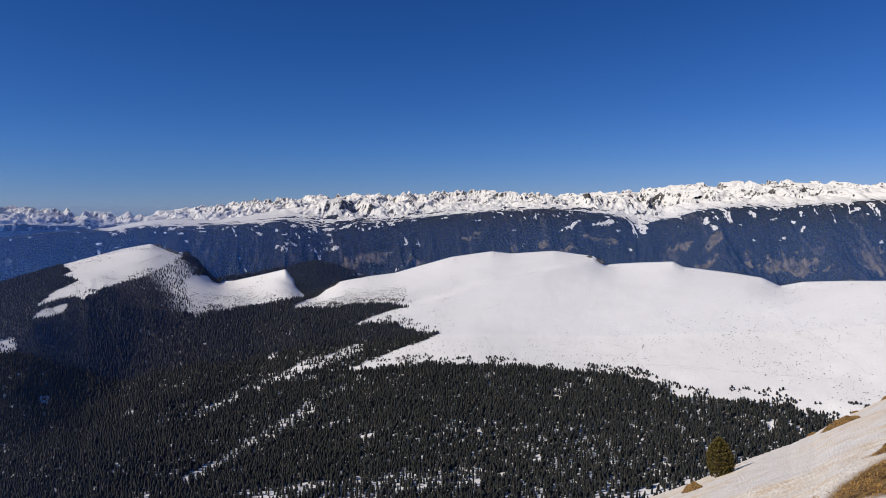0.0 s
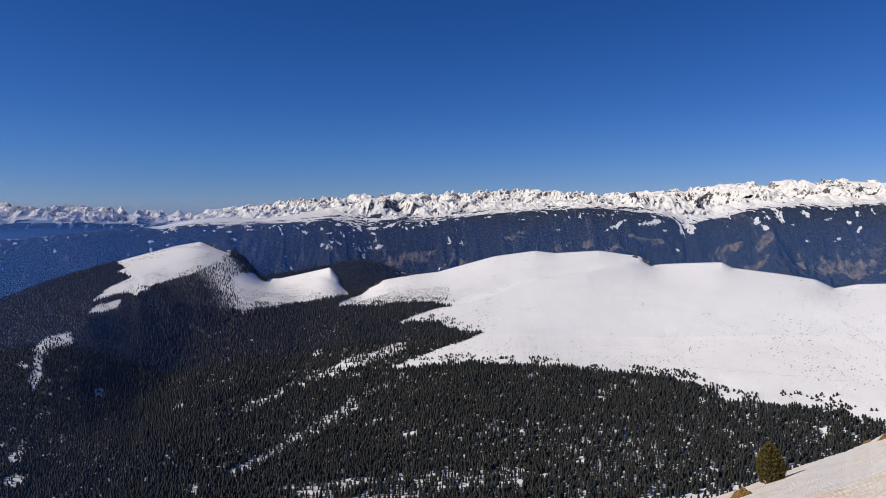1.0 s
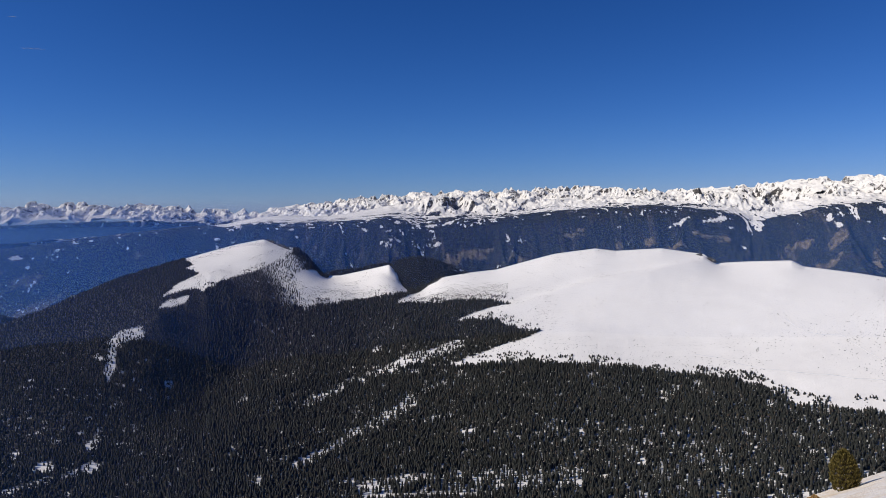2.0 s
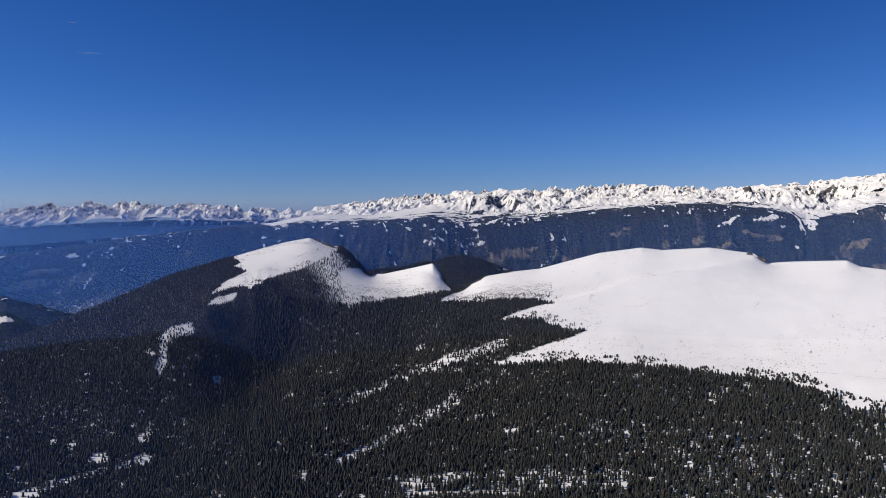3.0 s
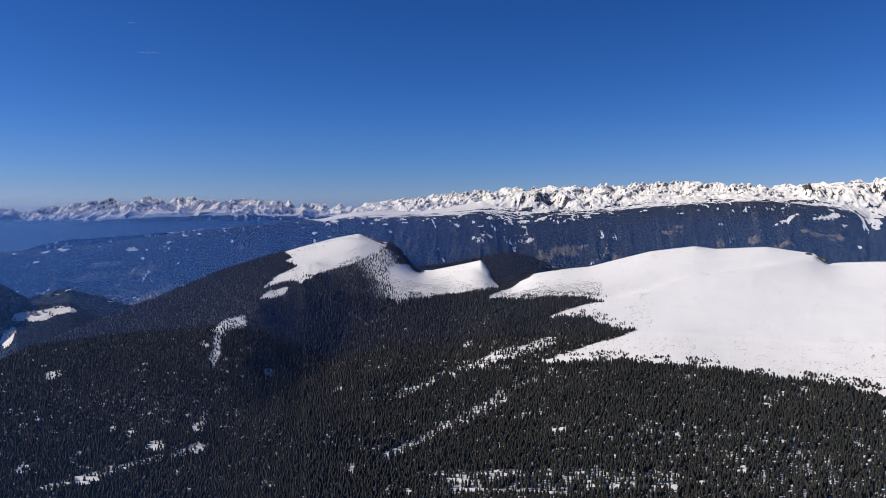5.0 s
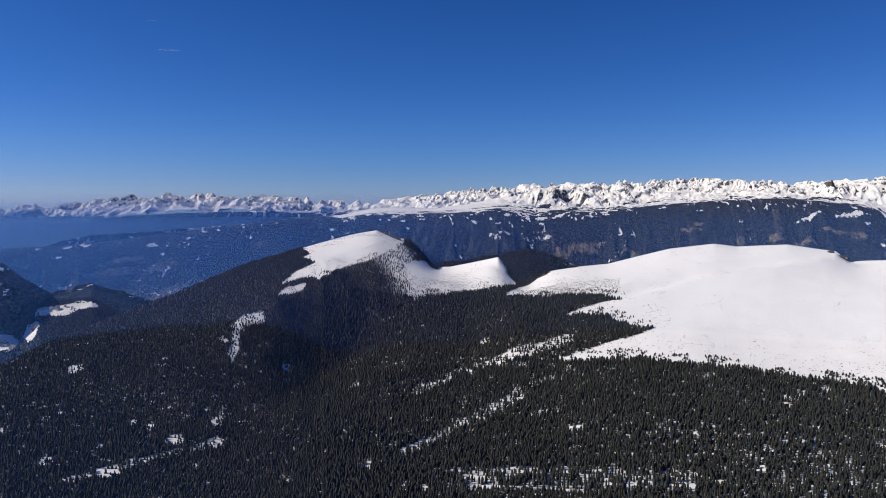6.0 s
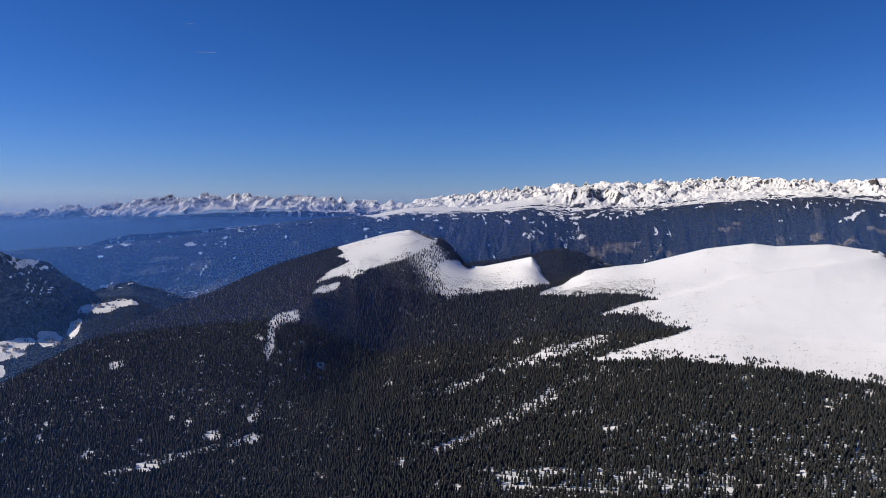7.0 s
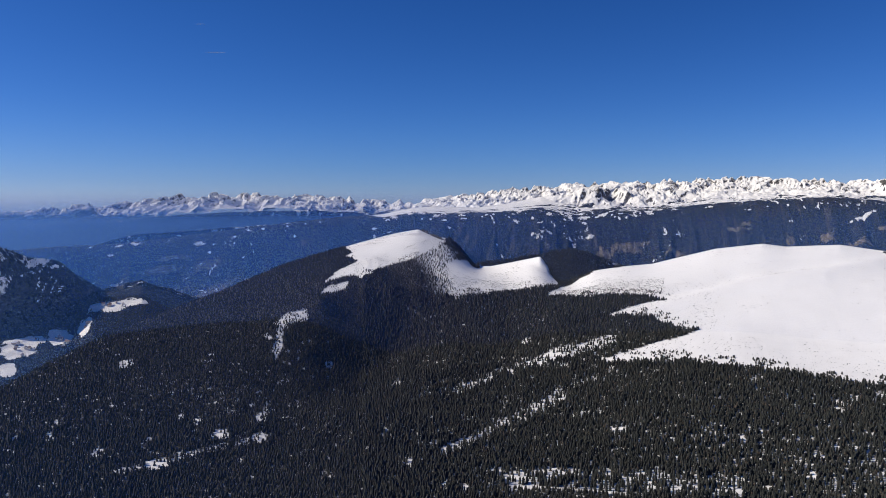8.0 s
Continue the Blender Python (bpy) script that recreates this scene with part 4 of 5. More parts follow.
def build_ground():
    near = np.concatenate([[0.05, 0.6, 1.2, 2, 3, 4, 5], np.arange(5.6, 60, 0.5), np.geomspace(61, 840, 18)])
    far = np.linspace(0, 1, 155)
    b = BEARINGS[:, None]
    rc = np.interp(b, SWEEP, CREST_R)
    beyond = rc + np.concatenate([np.arange(1, 40, 5.0), np.linspace(45, 700, 14)])[None, :]
    r = np.concatenate([np.broadcast_to(near, (len(BEARINGS), len(near))), FOOT_R + (rc - FOOT_R) * far[None, :], beyond], 1)
    bb = np.broadcast_to(b, r.shape)
    z = land(bb, r)
    x, y = r * np.sin(np.radians(bb)), r * np.cos(np.radians(bb))
    rr = knots(RIM, bb, 1)
    streak = fbm((x * 0.8 + y * 0.6) / 5, (y * 0.8 - x * 0.6) / 2.6, 5, 31)
    from_turf = np.hypot(x - 9.3, y - 10.2)
    dirty = np.where(r < rr, 0.5 + 0.5 * step(0.34, 0.62, streak + 0.16 * np.exp(-((from_turf - 6.5) / 4.0) ** 2) - 0.08), 0)
    grass = np.zeros(r.shape)
    for _, gb, gr, wx, wy, _ in TURF:
        gx, gy = gr * math.sin(radians(gb)), gr * math.cos(radians(gb))
        grass = np.maximum(grass, step(1.15, 0.85, ((x - gx) / wx) ** 2 + ((y - gy) / wy) ** 2))
    # dark face under the end of the cap, with snow lying in its gullies
    brow = np.interp(r, (2150, 2400, 2560), (-18.9, -19.8, -20.3)) + 0.5 * (fbm(x / 22, y / 22, 3, 33) - 0.5)
    couloir = step(0.55, 0.66, ridged((x + 0.45 * y) / 17, (y - 0.45 * x) / 70, 3, 35))
    rock = step(-0.12, 0.12, bb - brow) * (bb < -16.6) * (r > 2150) * (r < rc + 60) * (1 - 0.8 * couloir)
    rock = np.where(inside(SADDLE_SNOW, bb, r), 0, rock)
    thick, _ = wooded(bb, r)
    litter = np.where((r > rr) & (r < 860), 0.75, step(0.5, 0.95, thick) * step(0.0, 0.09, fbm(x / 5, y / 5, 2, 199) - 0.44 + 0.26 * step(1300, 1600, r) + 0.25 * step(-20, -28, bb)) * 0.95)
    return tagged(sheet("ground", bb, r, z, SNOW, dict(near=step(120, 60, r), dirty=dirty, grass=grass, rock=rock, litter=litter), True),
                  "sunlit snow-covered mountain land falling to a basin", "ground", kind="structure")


ground = build_ground()


def mesh_of(name, bm, material, smooth=True):
    me = bpy.data.meshes.new(name)
    bm.to_mesh(me)
    bm.free()
    for f in me.polygons:
        f.use_smooth = smooth
    me.materials.append(material)
    return me


def part(name, bm, material, parent, label="", smooth=True):
    ob = new(name, mesh_of(name, bm, material, smooth))
    ob.parent = parent
    return tagged(ob, label)


def bark_material():
    m, n, l, p = shader("bark")
    l.new(ramp(n, l, noise_node(n, l, 0.3, 5, 0.7), [(0.3, (0.05, 0.035, 0.025)), (0.7, (0.14, 0.10, 0.07))]), p.inputs["Base Color"])
    p.inputs["Roughness"].default_value = 0.9
    return m


BARK = bark_material()


def tapered(bm, a, b, ra, rb, sides=7):
    """A tapered limb from a to b."""
    a, b = Vector(a), Vector(b)
    q = (b - a).to_track_quat("Z", "Y")
    rings = []
    for p, rad in ((a, ra), (a.lerp(b, 0.5) + q @ Vector((ra * 0.15, 0, 0)), (ra + rb) / 2), (b, rb)):
        rings.append([bm.verts.new(p + q @ Vector((rad * math.cos(6.2832 * i / sides), rad * math.sin(6.2832 * i / sides), 0))) for i in range(sides)])
    for lo, hi in zip(rings, rings[1:]):
        for i in range(sides):
            bm.faces.new((lo[i], lo[(i + 1) % sides], hi[(i + 1) % sides], hi[i]))
    bm.faces.new(rings[-1])


def spruce_tree(height, seed):
    """A single spruce: tapered trunk and a crown of drooping boughs."""
    rnd = random.Random(seed)
    root = new("spruce_tree")
    bm = bmesh.new()
    tapered(bm, (0, 0, -0.4), (0, 0, height * 0.93), height * 0.018, height * 0.004)
    part("trunk", bm, BARK, root)
    bm = bmesh.new()
    tiers = 11
    for k in range(tiers):
        z = height * (0.1 + 0.84 * k / tiers)
        rad = height * (0.21 * (1 - k / tiers) ** 0.8 + 0.015)
        n = 9 if k < 6 else 6
        a0 = rnd.random() * 6.28
        for i in range(n):
            a = a0 + 6.2832 * i / n + rnd.uniform(-0.2, 0.2)
            q = rad * rnd.uniform(0.65, 1.2)
            d, side = Vector((math.cos(a), math.sin(a), 0)), Vector((-math.sin(a), math.cos(a), 0))
            w = q * 0.34
            top = bm.verts.new(Vector((0, 0, z + height * 0.07)))
            mid1 = bm.verts.new(d * q * 0.6 + side * w + Vector((0, 0, z - q * 0.05)))
            mid2 = bm.verts.new(d * q * 0.6 - side * w + Vector((0, 0, z - q * 0.05)))
            spine = bm.verts.new(d * q * 0.6 + Vector((0, 0, z + q * 0.1)))
            tip = bm.verts.new(d * q + Vector((0, 0, z - q * 0.25)))
            for f in ((top, mid1, spine), (top, spine, mid2), (spine, mid1, tip), (spine, tip, mid2)):
                bm.faces.new(f)
    tip = bm.verts.new((0, 0, height))
    ring = [bm.verts.new((height * 0.018 * math.cos(a), height * 0.018 * math.sin(a), height * 0.86)) for a in (0, 2.1, 4.2)]
    for i in range(3):
        bm.faces.new((ring[i], ring[(i + 1) % 3], tip))
    part("crown", bm, SPRUCE, root, smooth=False)
    return tagged(root, "dark green spruce tree in a dense snowy forest", "tree", "spruces at the near edge of the wood")


def build_single_spruces(places):
    models = [spruce_tree(h, 40 + k) for k, h in enumerate((7.5, 8.6, 9.4, 10.2, 11.2, 8.0))]
    rnd = random.Random(7)
    used = set()
    for i, (b, r) in enumerate(places):
        a = radians(b)
        z = float(land(np.array([b]), np.array([r]))[0])
        m = pose(r * math.sin(a), r * math.cos(a), z - 0.2, rnd.uniform(-2, 2), rnd.uniform(-2, 2), rnd.uniform(0, 360))
        k = rnd.randrange(len(models))
        if k in used:
            copy_thing(models[k], m)
        else:
            models[k].matrix_basis = m
            used.add(k)


def crag(bearing, reach, lift, half, deep, tall, seed):
    """A broken rock step: a blocky weathered lump sunk into the slope."""
    bm = bmesh.new()
    bmesh.ops.create_icosphere(bm, subdivisions=4, radius=1.0)
    for v in bm.verts:
        p = v.co.copy()
        q = Vector((p.x * half, p.y * deep, p.z * tall))
        big, chip = noise.noise(q * 0.11 + Vector((seed, 0, 0))), noise.voronoi(q * 0.30 + Vector((seed, 3, 0)))[0][0]
        v.co = q * (1 + 0.40 * big) + p * (2.6 * chip - 1.6)
    a = radians(bearing)
    ob = new("rock_outcrop", mesh_of("rock_outcrop", bm, CRAG, False))
    ob.matrix_basis = pose(reach * math.sin(a), reach * math.cos(a), float(land(np.array([bearing]), np.array([reach]))[0]) + lift, 0, 14, -bearing - 20)
    return tagged(ob, "dark weathered rock step breaking through the snow", "rock", "rock steps below the summit")


def crag_material():
    m, n, l, p = shader("crag")
    stone = ramp(n, l, noise_node(n, l, 5.0, 7, 0.72), [(0.35, (0.022, 0.022, 0.024)), (0.65, (0.085, 0.08, 0.075))])
    lying = ramp(n, l, noise_node(n, l, 6.0, 5, 0.7), [(0.60, (0, 0, 0)), (0.66, (1, 1, 1))])
    l.new(blend(n, l, lying, stone, (0.85, 0.83, 0.80)), p.inputs["Base Color"])
    p.inputs["Roughness"].default_value = 0.9
    bump(n, l, p, noise_node(n, l, 3.0, 6, 0.7), 1.2, 1.0)
    return m


CRAG = crag_material()
# bearing, range, lift, half width, half depth, half height
for row in ((-21.9, 2556, 0.5, 19, 8, 8, 1), (-21.1, 2532, 1.0, 22, 8, 8, 2), (-20.6, 2512, 1.0, 11, 7, 6, 3), (12.5, 2214, 2.5, 15, 6, 7, 4), (11.7, 2228, 0.5, 9, 5, 5, 5)):
    crag(*row)

single_places = build_woods()
build_dwarf_pines()
build_single_spruces(single_places)


# ---- things on the near shoulder ----
def blade_material(name, stops):
    m, n, l, p = shader(name)
    geo = n.new("ShaderNodeNewGeometry")
    c = blend(n, l, noise_node(n, l, 0.35, 3), ramp(n, l, geo.outputs["Random Per Island"], stops), stops[len(stops) // 2][1])
    l.new(c, p.inputs["Base Color"])
    p.inputs["Roughness"].default_value = 0.75
    p.inputs["Specular IOR Level"].default_value = 0.2
    return m


HAY = blade_material("withered_grass", [(0.0, (0.20, 0.10, 0.028)), (0.5, (0.43, 0.245, 0.075)), (1.0, (0.62, 0.41, 0.17))])
SOIL = blade_material("turf_soil", [(0.0, (0.20, 0.11, 0.036)), (0.5, (0.34, 0.20, 0.068)), (1.0, (0.46, 0.29, 0.11))])
tuft_nodes, tuft_links = SOIL.node_tree.nodes, SOIL.node_tree.links
bump(tuft_nodes, tuft_links, tuft_nodes["Principled BSDF"], noise_node(tuft_nodes, tuft_links, 0.09, 6, 0.75), 0.16, 1.0)
clods = ramp(tuft_nodes, tuft_links, noise_node(tuft_nodes, tuft_links, 0.13, 6, 0.72), [(0.36, (0.055, 0.028, 0.010)), (0.50, (0.30, 0.175, 0.06)), (0.66, (0.56, 0.37, 0.15))])
tuft_links.new(clods, tuft_nodes["Principled BSDF"].inputs["Base Color"])
PINE = blade_material("pine_needles", [(0.0, (0.022, 0.026, 0.010)), (0.5, (0.085, 0.078, 0.024)), (0.8, (0.17, 0.135, 0.038)), (1.0, (0.42, 0.30, 0.085))])


def ground_at(x, y):
    return float(land(np.array([math.degrees(math.atan2(x, y))]), np.array([math.hypot(x, y)]))[0])


def turf_patch(seed, bearing, reach, wx, wy, high):
    """A hump of bare turf with flattened tussocks of withered grass."""
    rnd = random.Random(seed)
    cx, cy = reach * math.sin(radians(bearing)), reach * math.cos(radians(bearing))
    cz = ground_at(cx, cy)
    root = new("grass_patch")
    root.location = (cx, cy, cz)
    span = np.linspace(-1.6, 1.6, 33)
    gx, gy = np.meshgrid(cx + span * wx, cy + span * wy, indexing="ij")
    lie = land(np.degrees(np.arctan2(gx, gy)), np.hypot(gx, gy)) - cz

    def under(u, v):
        i, j = min(31.0, max(0.0, (u + 1.6) * 10)), min(31.0, max(0.0, (v + 1.6) * 10))
        k, m = int(i), int(j)
        a, c = i - k, j - m
        return float((lie[k, m] * (1 - a) + lie[k + 1, m] * a) * (1 - c) + (lie[k, m + 1] * (1 - a) + lie[k + 1, m + 1] * a) * c)

    def top(u, v):
        x, y = u * wx, v * wy
        d = math.hypot(u, v)
        lump = 0.5 * noise.noise((x * 3 + seed, y * 3, 0.3)) + 0.3 * noise.noise((x * 8, y * 8, 1.7))
        tussock = 0.20 * (0.7 - noise.voronoi((x * 5.5, y * 3.2, seed))[0][0]) + 0.15 * (0.55 - noise.voronoi((x * 8.5, y * 6.0, seed + 4))[0][0])
        return under(u, v) - 0.03 + max(0.0, 1 - d ** 2.5) * (high * (0.75 + 0.6 * lump) + tussock)

    def rim(a):
        return 1 + 0.28 * noise.noise((2 * math.cos(a) + seed, 2 * math.sin(a), 5.0)) + 0.12 * noise.noise((6 * math.cos(a), 6 * math.sin(a) + seed, 9.0))

    bm = bmesh.new()
    rings, sides = (84, 230) if wx > 2 else (26, 80)
    mid = bm.verts.new((0, 0, top(0, 0)))
    last = None
    for k in range(1, rings + 1):
        row = []
        for i in range(sides):
            a = 6.28319 * i / sides
            q = rim(a) * k / rings
            u, v = q * math.cos(a), q * math.sin(a)
            row.append(bm.verts.new((u * wx, v * wy, top(u, v) if k < rings else under(u, v) - 0.06)))
        for i in range(sides):
            j = (i + 1) % sides
            if last:
                bm.faces.new((last[i], row[i], row[j], last[j]))
            else:
                bm.faces.new((mid, row[i], row[j]))
        last = row
    part("turf", bm, SOIL, root)
    bm = bmesh.new()
    count = int(min(4600, 560 * wx * wy + 160))
    for _ in range(count):
        a = rnd.random() * 6.28319
        q = rim(a) * math.sqrt(rnd.random()) * 0.99
        u, v = q * math.cos(a), q * math.sin(a)
        base = Vector((u * wx, v * wy, top(u, v) - 0.01))
        size = rnd.uniform(0.04, 0.085)
        lean = Vector((rnd.uniform(-0.5, 0.5), rnd.uniform(-0.9, 0.1), 0))
        for _ in range(8):
            t = rnd.random() * 6.28319
            d = (Vector((math.cos(t), math.sin(t), rnd.uniform(0.35, 1.3))) + lean).normalized()
            side = d.cross(Vector((0, 0, 1))).normalized() * size * 0.06
            bend = base + d * size * 0.6
            tip = base + d * size * rnd.uniform(0.9, 1.3) + Vector((0, 0, -size * 0.35))
            p = [bm.verts.new(w) for w in (base - side, base + side, bend + side, bend - side, tip)]
            bm.faces.new((p[0], p[1], p[2], p[3]))
            bm.faces.new((p[3], p[2], p[4]))
    tagged(part("withered_grass", bm, HAY, root, smooth=False), kind="stuff")
    return tagged(root, "hump of withered golden-brown grass in melting snow", "grass", "bare grass patches on the slope")


for row in TURF:
    turf_patch(*row)


def stone_pine(bearing, reach, height, wide):
    """A bushy young stone pine, egg-shaped, thick with upright needle tufts."""
    rnd = random.Random(11)
    x, y = reach * math.sin(radians(bearing)), reach * math.cos(radians(bearing))
    root = new("stone_pine")
    root.location = (x, y, ground_at(x, y) - 0.14)
    bm = bmesh.new()
    tapered(bm, (0, 0, -0.2), (0.05, 0.02, height * 0.8), 0.07, 0.015)
    part("trunk", bm, BARK, root)
    twigs, tufts = bmesh.new(), bmesh.new()
    for i in range(640):
        f = (i + 0.5) / 640
        z = height * (0.04 + 0.93 * f)
        a = i * 2.39996 + rnd.uniform(-0.3, 0.3)
        full = wide * 0.5 * math.sin(math.pi * min(1, 0.22 + 0.78 * f) ** 1.15) ** 0.75 * (1 - 0.12 * f)
        full *= 1 + 0.22 * noise.noise((math.cos(a) * 1.5, math.sin(a) * 1.5, z * 1.7))
        q = full * (rnd.uniform(0.8, 1.08) if i % 4 else rnd.uniform(0.4, 0.75))
        base = Vector((q * math.cos(a) - 0.10 * (z / height), q * math.sin(a), z))
        out = Vector((math.cos(a) * 0.55, math.sin(a) * 0.55, 1.0)).normalized()
        if i % 3 == 0:
            tapered(twigs, (0, 0, max(0.05, z - 0.25)), base, 0.012, 0.005, 4)
        length = rnd.uniform(0.11, 0.18)
        for k in range(16):
            t = 6.28319 * k / 16 + rnd.random()
            spread = rnd.uniform(0.2, 0.75)
            d = (out + Vector((math.cos(t), math.sin(t), 0.1)) * spread).normalized()
            side = d.cross(out).normalized() * 0.022
            root_p = base - out * 0.05 + out * length * 0.35 * rnd.random()
            p = [tufts.verts.new(w) for w in (root_p - side, root_p + side, root_p + d * length)]
            tufts.faces.new(p)
    part("branches", twigs, BARK, root)
    part("needles", tufts, PINE, root, "olive-yellow sunlit needles", smooth=False)
    return tagged(root, "bushy olive-green young stone pine on the snowy rim", "pine")


stone_pine(21.68, 35.2, 1.93, 1.22)


# ---- far houses ----
def plaster_material():
    m, n, l, p = shader("house_wall")
    info = n.new("ShaderNodeObjectInfo")
    l.new(ramp(n, l, info.outputs["Random"], [(0.0, (0.70, 0.66, 0.58)), (0.6, (0.55, 0.47, 0.36)), (1.0, (0.20, 0.12, 0.07))]), p.inputs["Base Color"])
    return m


def roof_material():
    m, n, l, p = shader("house_roof")
    info = n.new("ShaderNodeObjectInfo")
    l.new(ramp(n, l, info.outputs["Random"], [(0.0, (0.10, 0.06, 0.045)), (0.7, (0.20, 0.13, 0.10)), (1.0, (0.75, 0.75, 0.77))]), p.inputs["Base Color"])
    return m


PLASTER, ROOFING = plaster_material(), roof_material()


def box(bm, x0, y0, z0, x1, y1, z1):
    v = [bm.verts.new(p) for p in ((x0, y0, z0), (x1, y0, z0), (x1, y1, z0), (x0, y1, z0), (x0, y0, z1), (x1, y0, z1), (x1, y1, z1), (x0, y1, z1))]
    for f in ((0, 3, 2, 1), (4, 5, 6, 7), (0, 1, 5, 4), (1, 2, 6, 5), (2, 3, 7, 6), (3, 0, 4, 7)):
        bm.faces.new([v[i] for i in f])


def gable(bm, w, d, low, high, over):
    """A pitched roof of two thick slopes along y."""
    x, y = w / 2 + over, d / 2 + over
    lines = ((-x, low), (0, high), (x, low), (x, low + 0.35), (0, high + 0.4), (-x, low + 0.35))
    front = [bm.verts.new((a, -y, z)) for a, z in lines]
    back = [bm.verts.new((a, y, z)) for a, z in lines]
    bm.faces.new(front)
    bm.faces.new(back[::-1])
    for i in range(6):
        j = (i + 1) % 6
        bm.faces.new((front[j], front[i], back[i], back[j]))


def house(w, d, h):
    root = new("house")
    bm = bmesh.new()
    box(bm, -w / 2, -d / 2, -3, w / 2, d / 2, h)
    for y in (-d / 2, d / 2):
        tri = [bm.verts.new(p) for p in ((-w / 2, y, h), (w / 2, y, h), (0, y, h + w * 0.32))]
        bm.faces.new(tri)
    part("wall", bm, PLASTER, root, smooth=False)
    bm = bmesh.new()
    gable(bm, w, d, h - 0.4, h + w * 0.32 + 0.1, 0.8)
    part("roof", bm, ROOFING, root, smooth=False)
    return tagged(root, "small pale house with a dark pitched roof", "house", "houses in the valley")


def church():
    root = new("church")
    bm = bmesh.new()
    box(bm, -3.5, -7, -3, 3.5, 7, 6.5)
    part("nave", bm, PLASTER, root, smooth=False)
    bm = bmesh.new()
    gable(bm, 7, 14, 6.2, 10, 0.5)
    part("roof", bm, ROOFING, root, smooth=False)
    bm = bmesh.new()
    box(bm, -2, -11.2, -3, 2, -7.1, 15)
    part("tower", bm, PLASTER, root, smooth=False)
    bm = bmesh.new()
    tapered(bm, (0, -9.15, 15), (0, -9.15, 25), 2.5, 0.2, 8)
    part("spire", bm, ROOFING, root, smooth=False)
    return tagged(root, "pale village church with a pointed spire", "church")


def build_houses():
    rnd = random.Random(23)
    models = [house(6, 8, 4.2), house(5.5, 6.5, 4.0), house(7, 9.5, 5)]
    spots = []
    for _ in range(46):
        spots.append((rnd.gauss(-42.9, 0.6), rnd.gauss(3490, 34), far_side))
    for _ in range(7):
        spots.append((rnd.uniform(-46.6, -45), rnd.uniform(3620, 3650), far_side))
    for fb, fr, wb, wr, n in ((-45.4, 2385, 1.0, 22, 5), (-49.0, 2240, 0.5, 40, 7), (-51.3, 2185, 0.8, 50, 9), (-47.5, 2262, 0.4, 30, 3)):
        for _ in range(n):
            spots.append((rnd.uniform(fb - wb, fb + wb), rnd.uniform(fr - wr, fr + wr), cliff_height))
    for i, (b, r, height) in enumerate(spots):
        z = float(np.asarray(height(np.array([b]), np.array([r]))).ravel()[0])
        m = pose(r * math.sin(radians(b)), r * math.cos(radians(b)), z, 0, 0, rnd.choice((20, 40, 110, 130)) + rnd.uniform(-8, 8))
        if i < len(models):
            models[i].matrix_basis = m
        else:
            copy_thing(models[i % len(models)], m)
    c = church()
    b, r = -42.75, 3500.0
    c.matrix_basis = pose(r * math.sin(radians(b)), r * math.cos(radians(b)), float(far_side(np.array([b]), np.array([r]))[0]), 0, 0, 60)


build_houses()


# ---- vapour trails ----
def vapour_material():
    m, n, l, p = shader("vapour")
    p.inputs["Base Color"].default_value = (0.9, 0.92, 0.95, 1)
    p.inputs["Roughness"].default_value = 1.0
    p.inputs["Alpha"].default_value = 0.22
    return m


VAPOUR = vapour_material()


def contrail(bearing, height, half, thick, tilt):
    bm = bmesh.new()
    bmesh.ops.create_icosphere(bm, subdivisions=3, radius=1.0)
    for v in bm.verts:
        w = 1 + 0.4 * noise.noise((v.co.x * 6, v.co.y, bearing))
        v.co = Vector((v.co.x * half, v.co.y * thick * w, v.co.z * thick * w))
    ob = new("contrail", mesh_of("contrail", bm, VAPOUR))
    d = 4750.0
    a, e = radians(bearing), radians(height)
    ob.matrix_world = pose(d * math.cos(e) * math.sin(a), d * math.cos(e) * math.cos(a), d * math.sin(e) + EYE, 0, -tilt, -bearing)
    return tagged(ob, "thin faint white contrail in the blue sky", "contrail", "vapour trails")


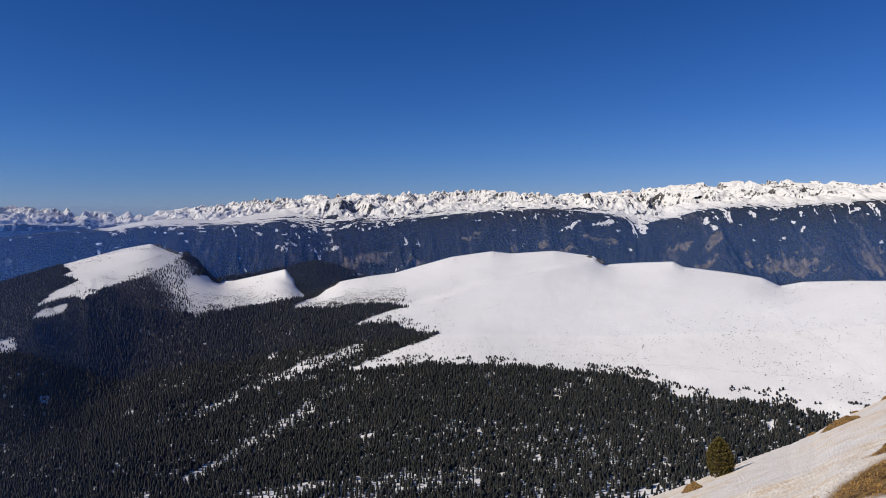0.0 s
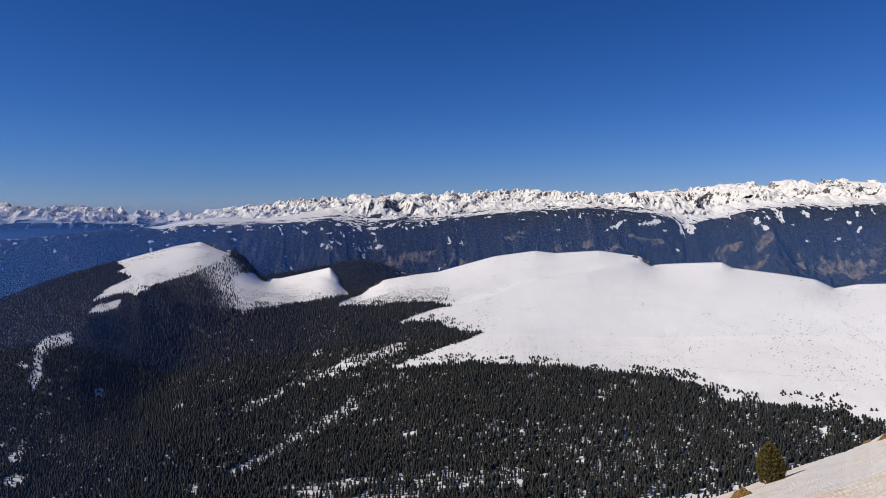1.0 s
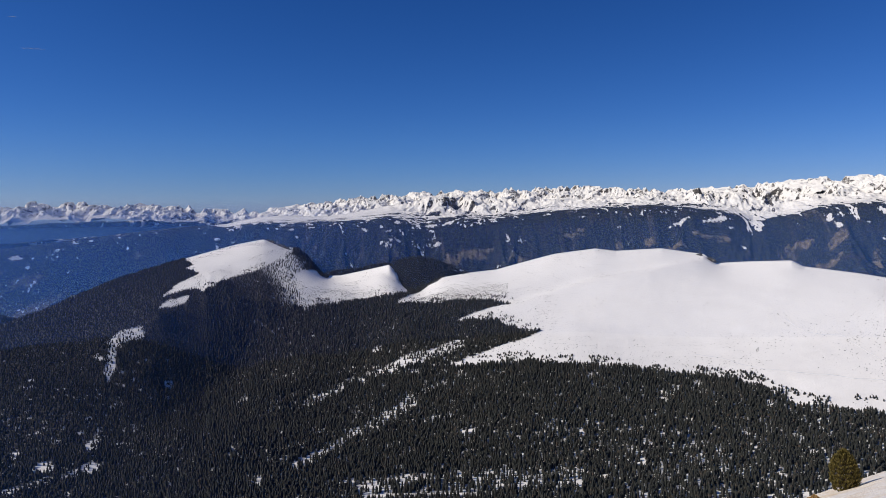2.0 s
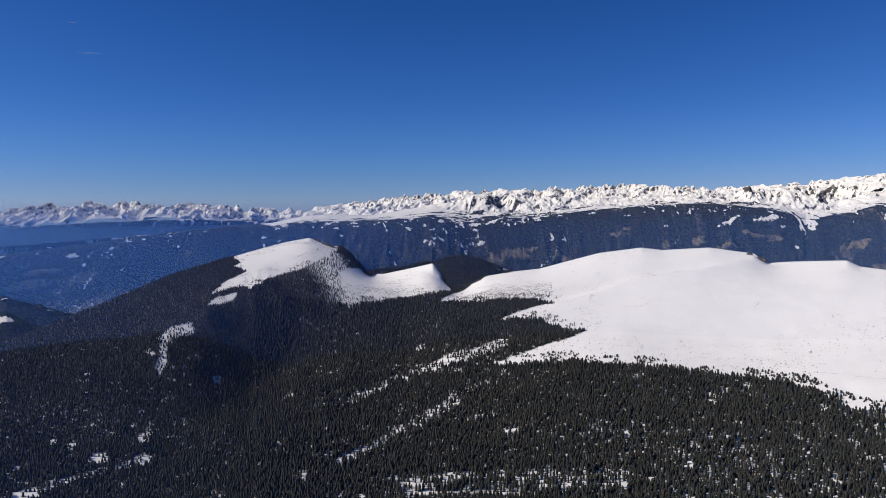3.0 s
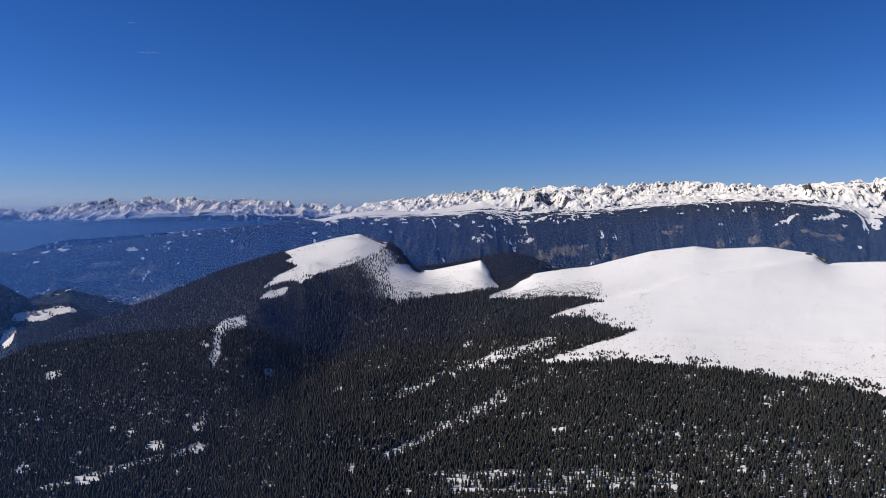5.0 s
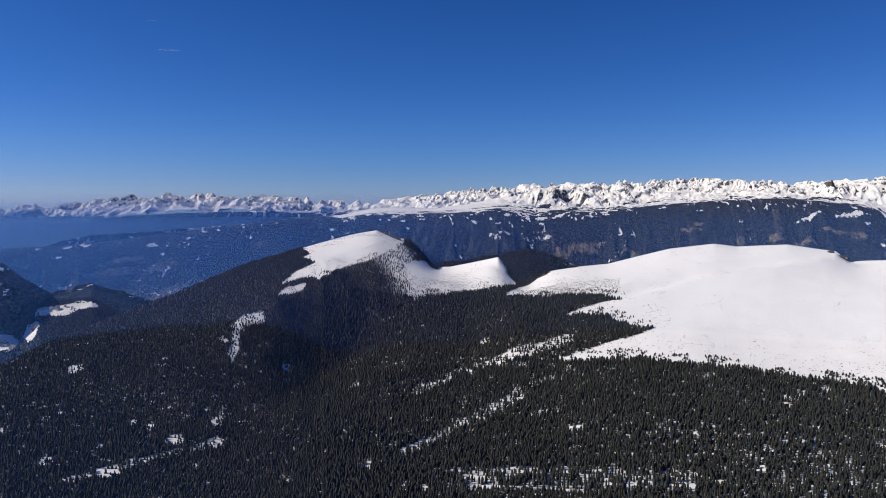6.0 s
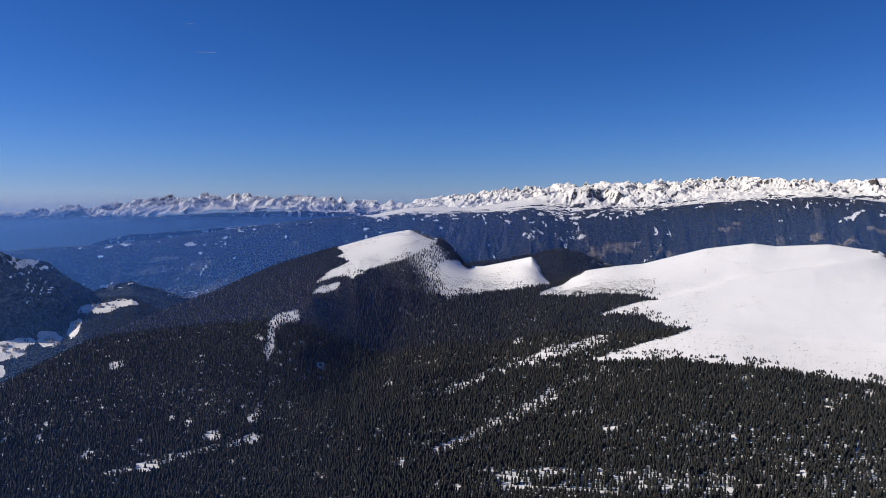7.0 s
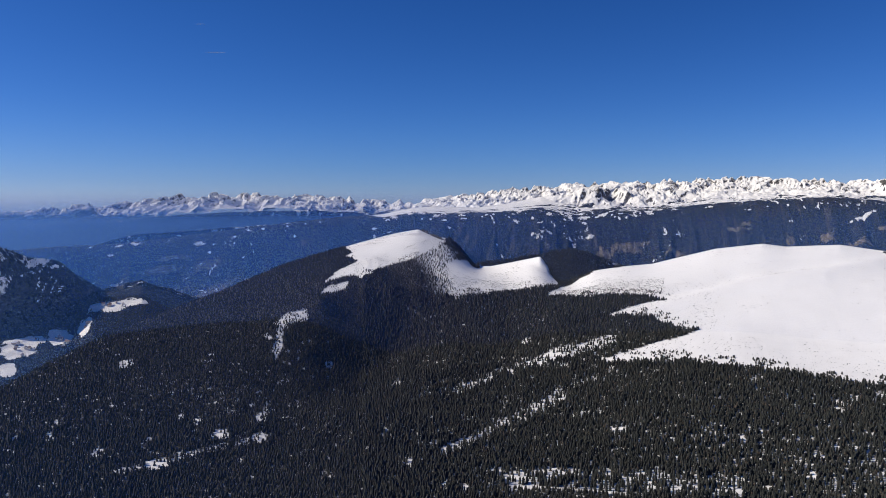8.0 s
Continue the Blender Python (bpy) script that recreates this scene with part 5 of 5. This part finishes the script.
contrail(-37.8, 11.05, 62.0, 2.6, 2.0)
contrail(-38.9, 13.0, 26.0, 2.0, 4.0)


# ---- old ski tracks on the open snow ----
def packed_material():
    m, n, l, p = shader("packed_snow")
    l.new(ramp(n, l, noise_node(n, l, 6.0, 4), [(0.35, (0.58, 0.58, 0.60)), (0.65, (0.76, 0.75, 0.75))]), p.inputs["Base Color"])
    p.inputs["Roughness"].default_value = 0.6
    return m


PACKED = packed_material()


def ski_track(places, wide):
    """A trodden groove that follows the ground from place to place."""
    t = np.array(places, float)
    k = np.linspace(0, len(t) - 1, 140)
    b, r = np.interp(k, np.arange(len(t)), t[:, 0]), np.interp(k, np.arange(len(t)), t[:, 1])
    b, r = b + (fbm(k * 1.7, k * 0 + 2.0, 3, 701) - 0.5) * 0.25, r + (fbm(k * 2.1, k * 0 + 7.0, 3, 705) - 0.5) * 14
    x, y = r * np.sin(np.radians(b)), r * np.cos(np.radians(b))
    dx, dy = np.gradient(x), np.gradient(y)
    length = np.hypot(dx, dy)
    rows = []
    for off, rise in ((-0.5, 0.1), (-0.2, 0.55), (0.2, 0.55), (0.5, 0.1)):
        px, py = x - dy / length * wide * off, y + dx / length * wide * off
        rows.append(np.stack([px, py, land(np.degrees(np.arctan2(px, py)), np.hypot(px, py)) + rise], -1))
    verts = np.stack(rows, 1).reshape(-1, 3)
    i, j = np.arange(len(k) - 1)[:, None], np.arange(3)[None, :]
    faces = np.stack([i * 4 + j, (i + 1) * 4 + j, (i + 1) * 4 + j + 1, i * 4 + j + 1], -1).reshape(-1, 4)
    return tagged(new("ski_track", mesh_from("ski_track", verts, faces, PACKED, True)), "faint trodden ski track across the open snow", "track", kind="structure")


ski_track([(11.36, 1550), (13.35, 1523), (16.37, 1462), (19.71, 1434), (22.92, 1423), (26.36, 1405)], 2.0)
ski_track([(25.9, 1720), (27.02, 1653), (28.48, 1554), (29.91, 1480), (31.31, 1421)], 1.8)
ski_track([(17.59, 1738), (19.26, 1656), (21.29, 1650), (23.67, 1520), (27.09, 1403)], 1.6)
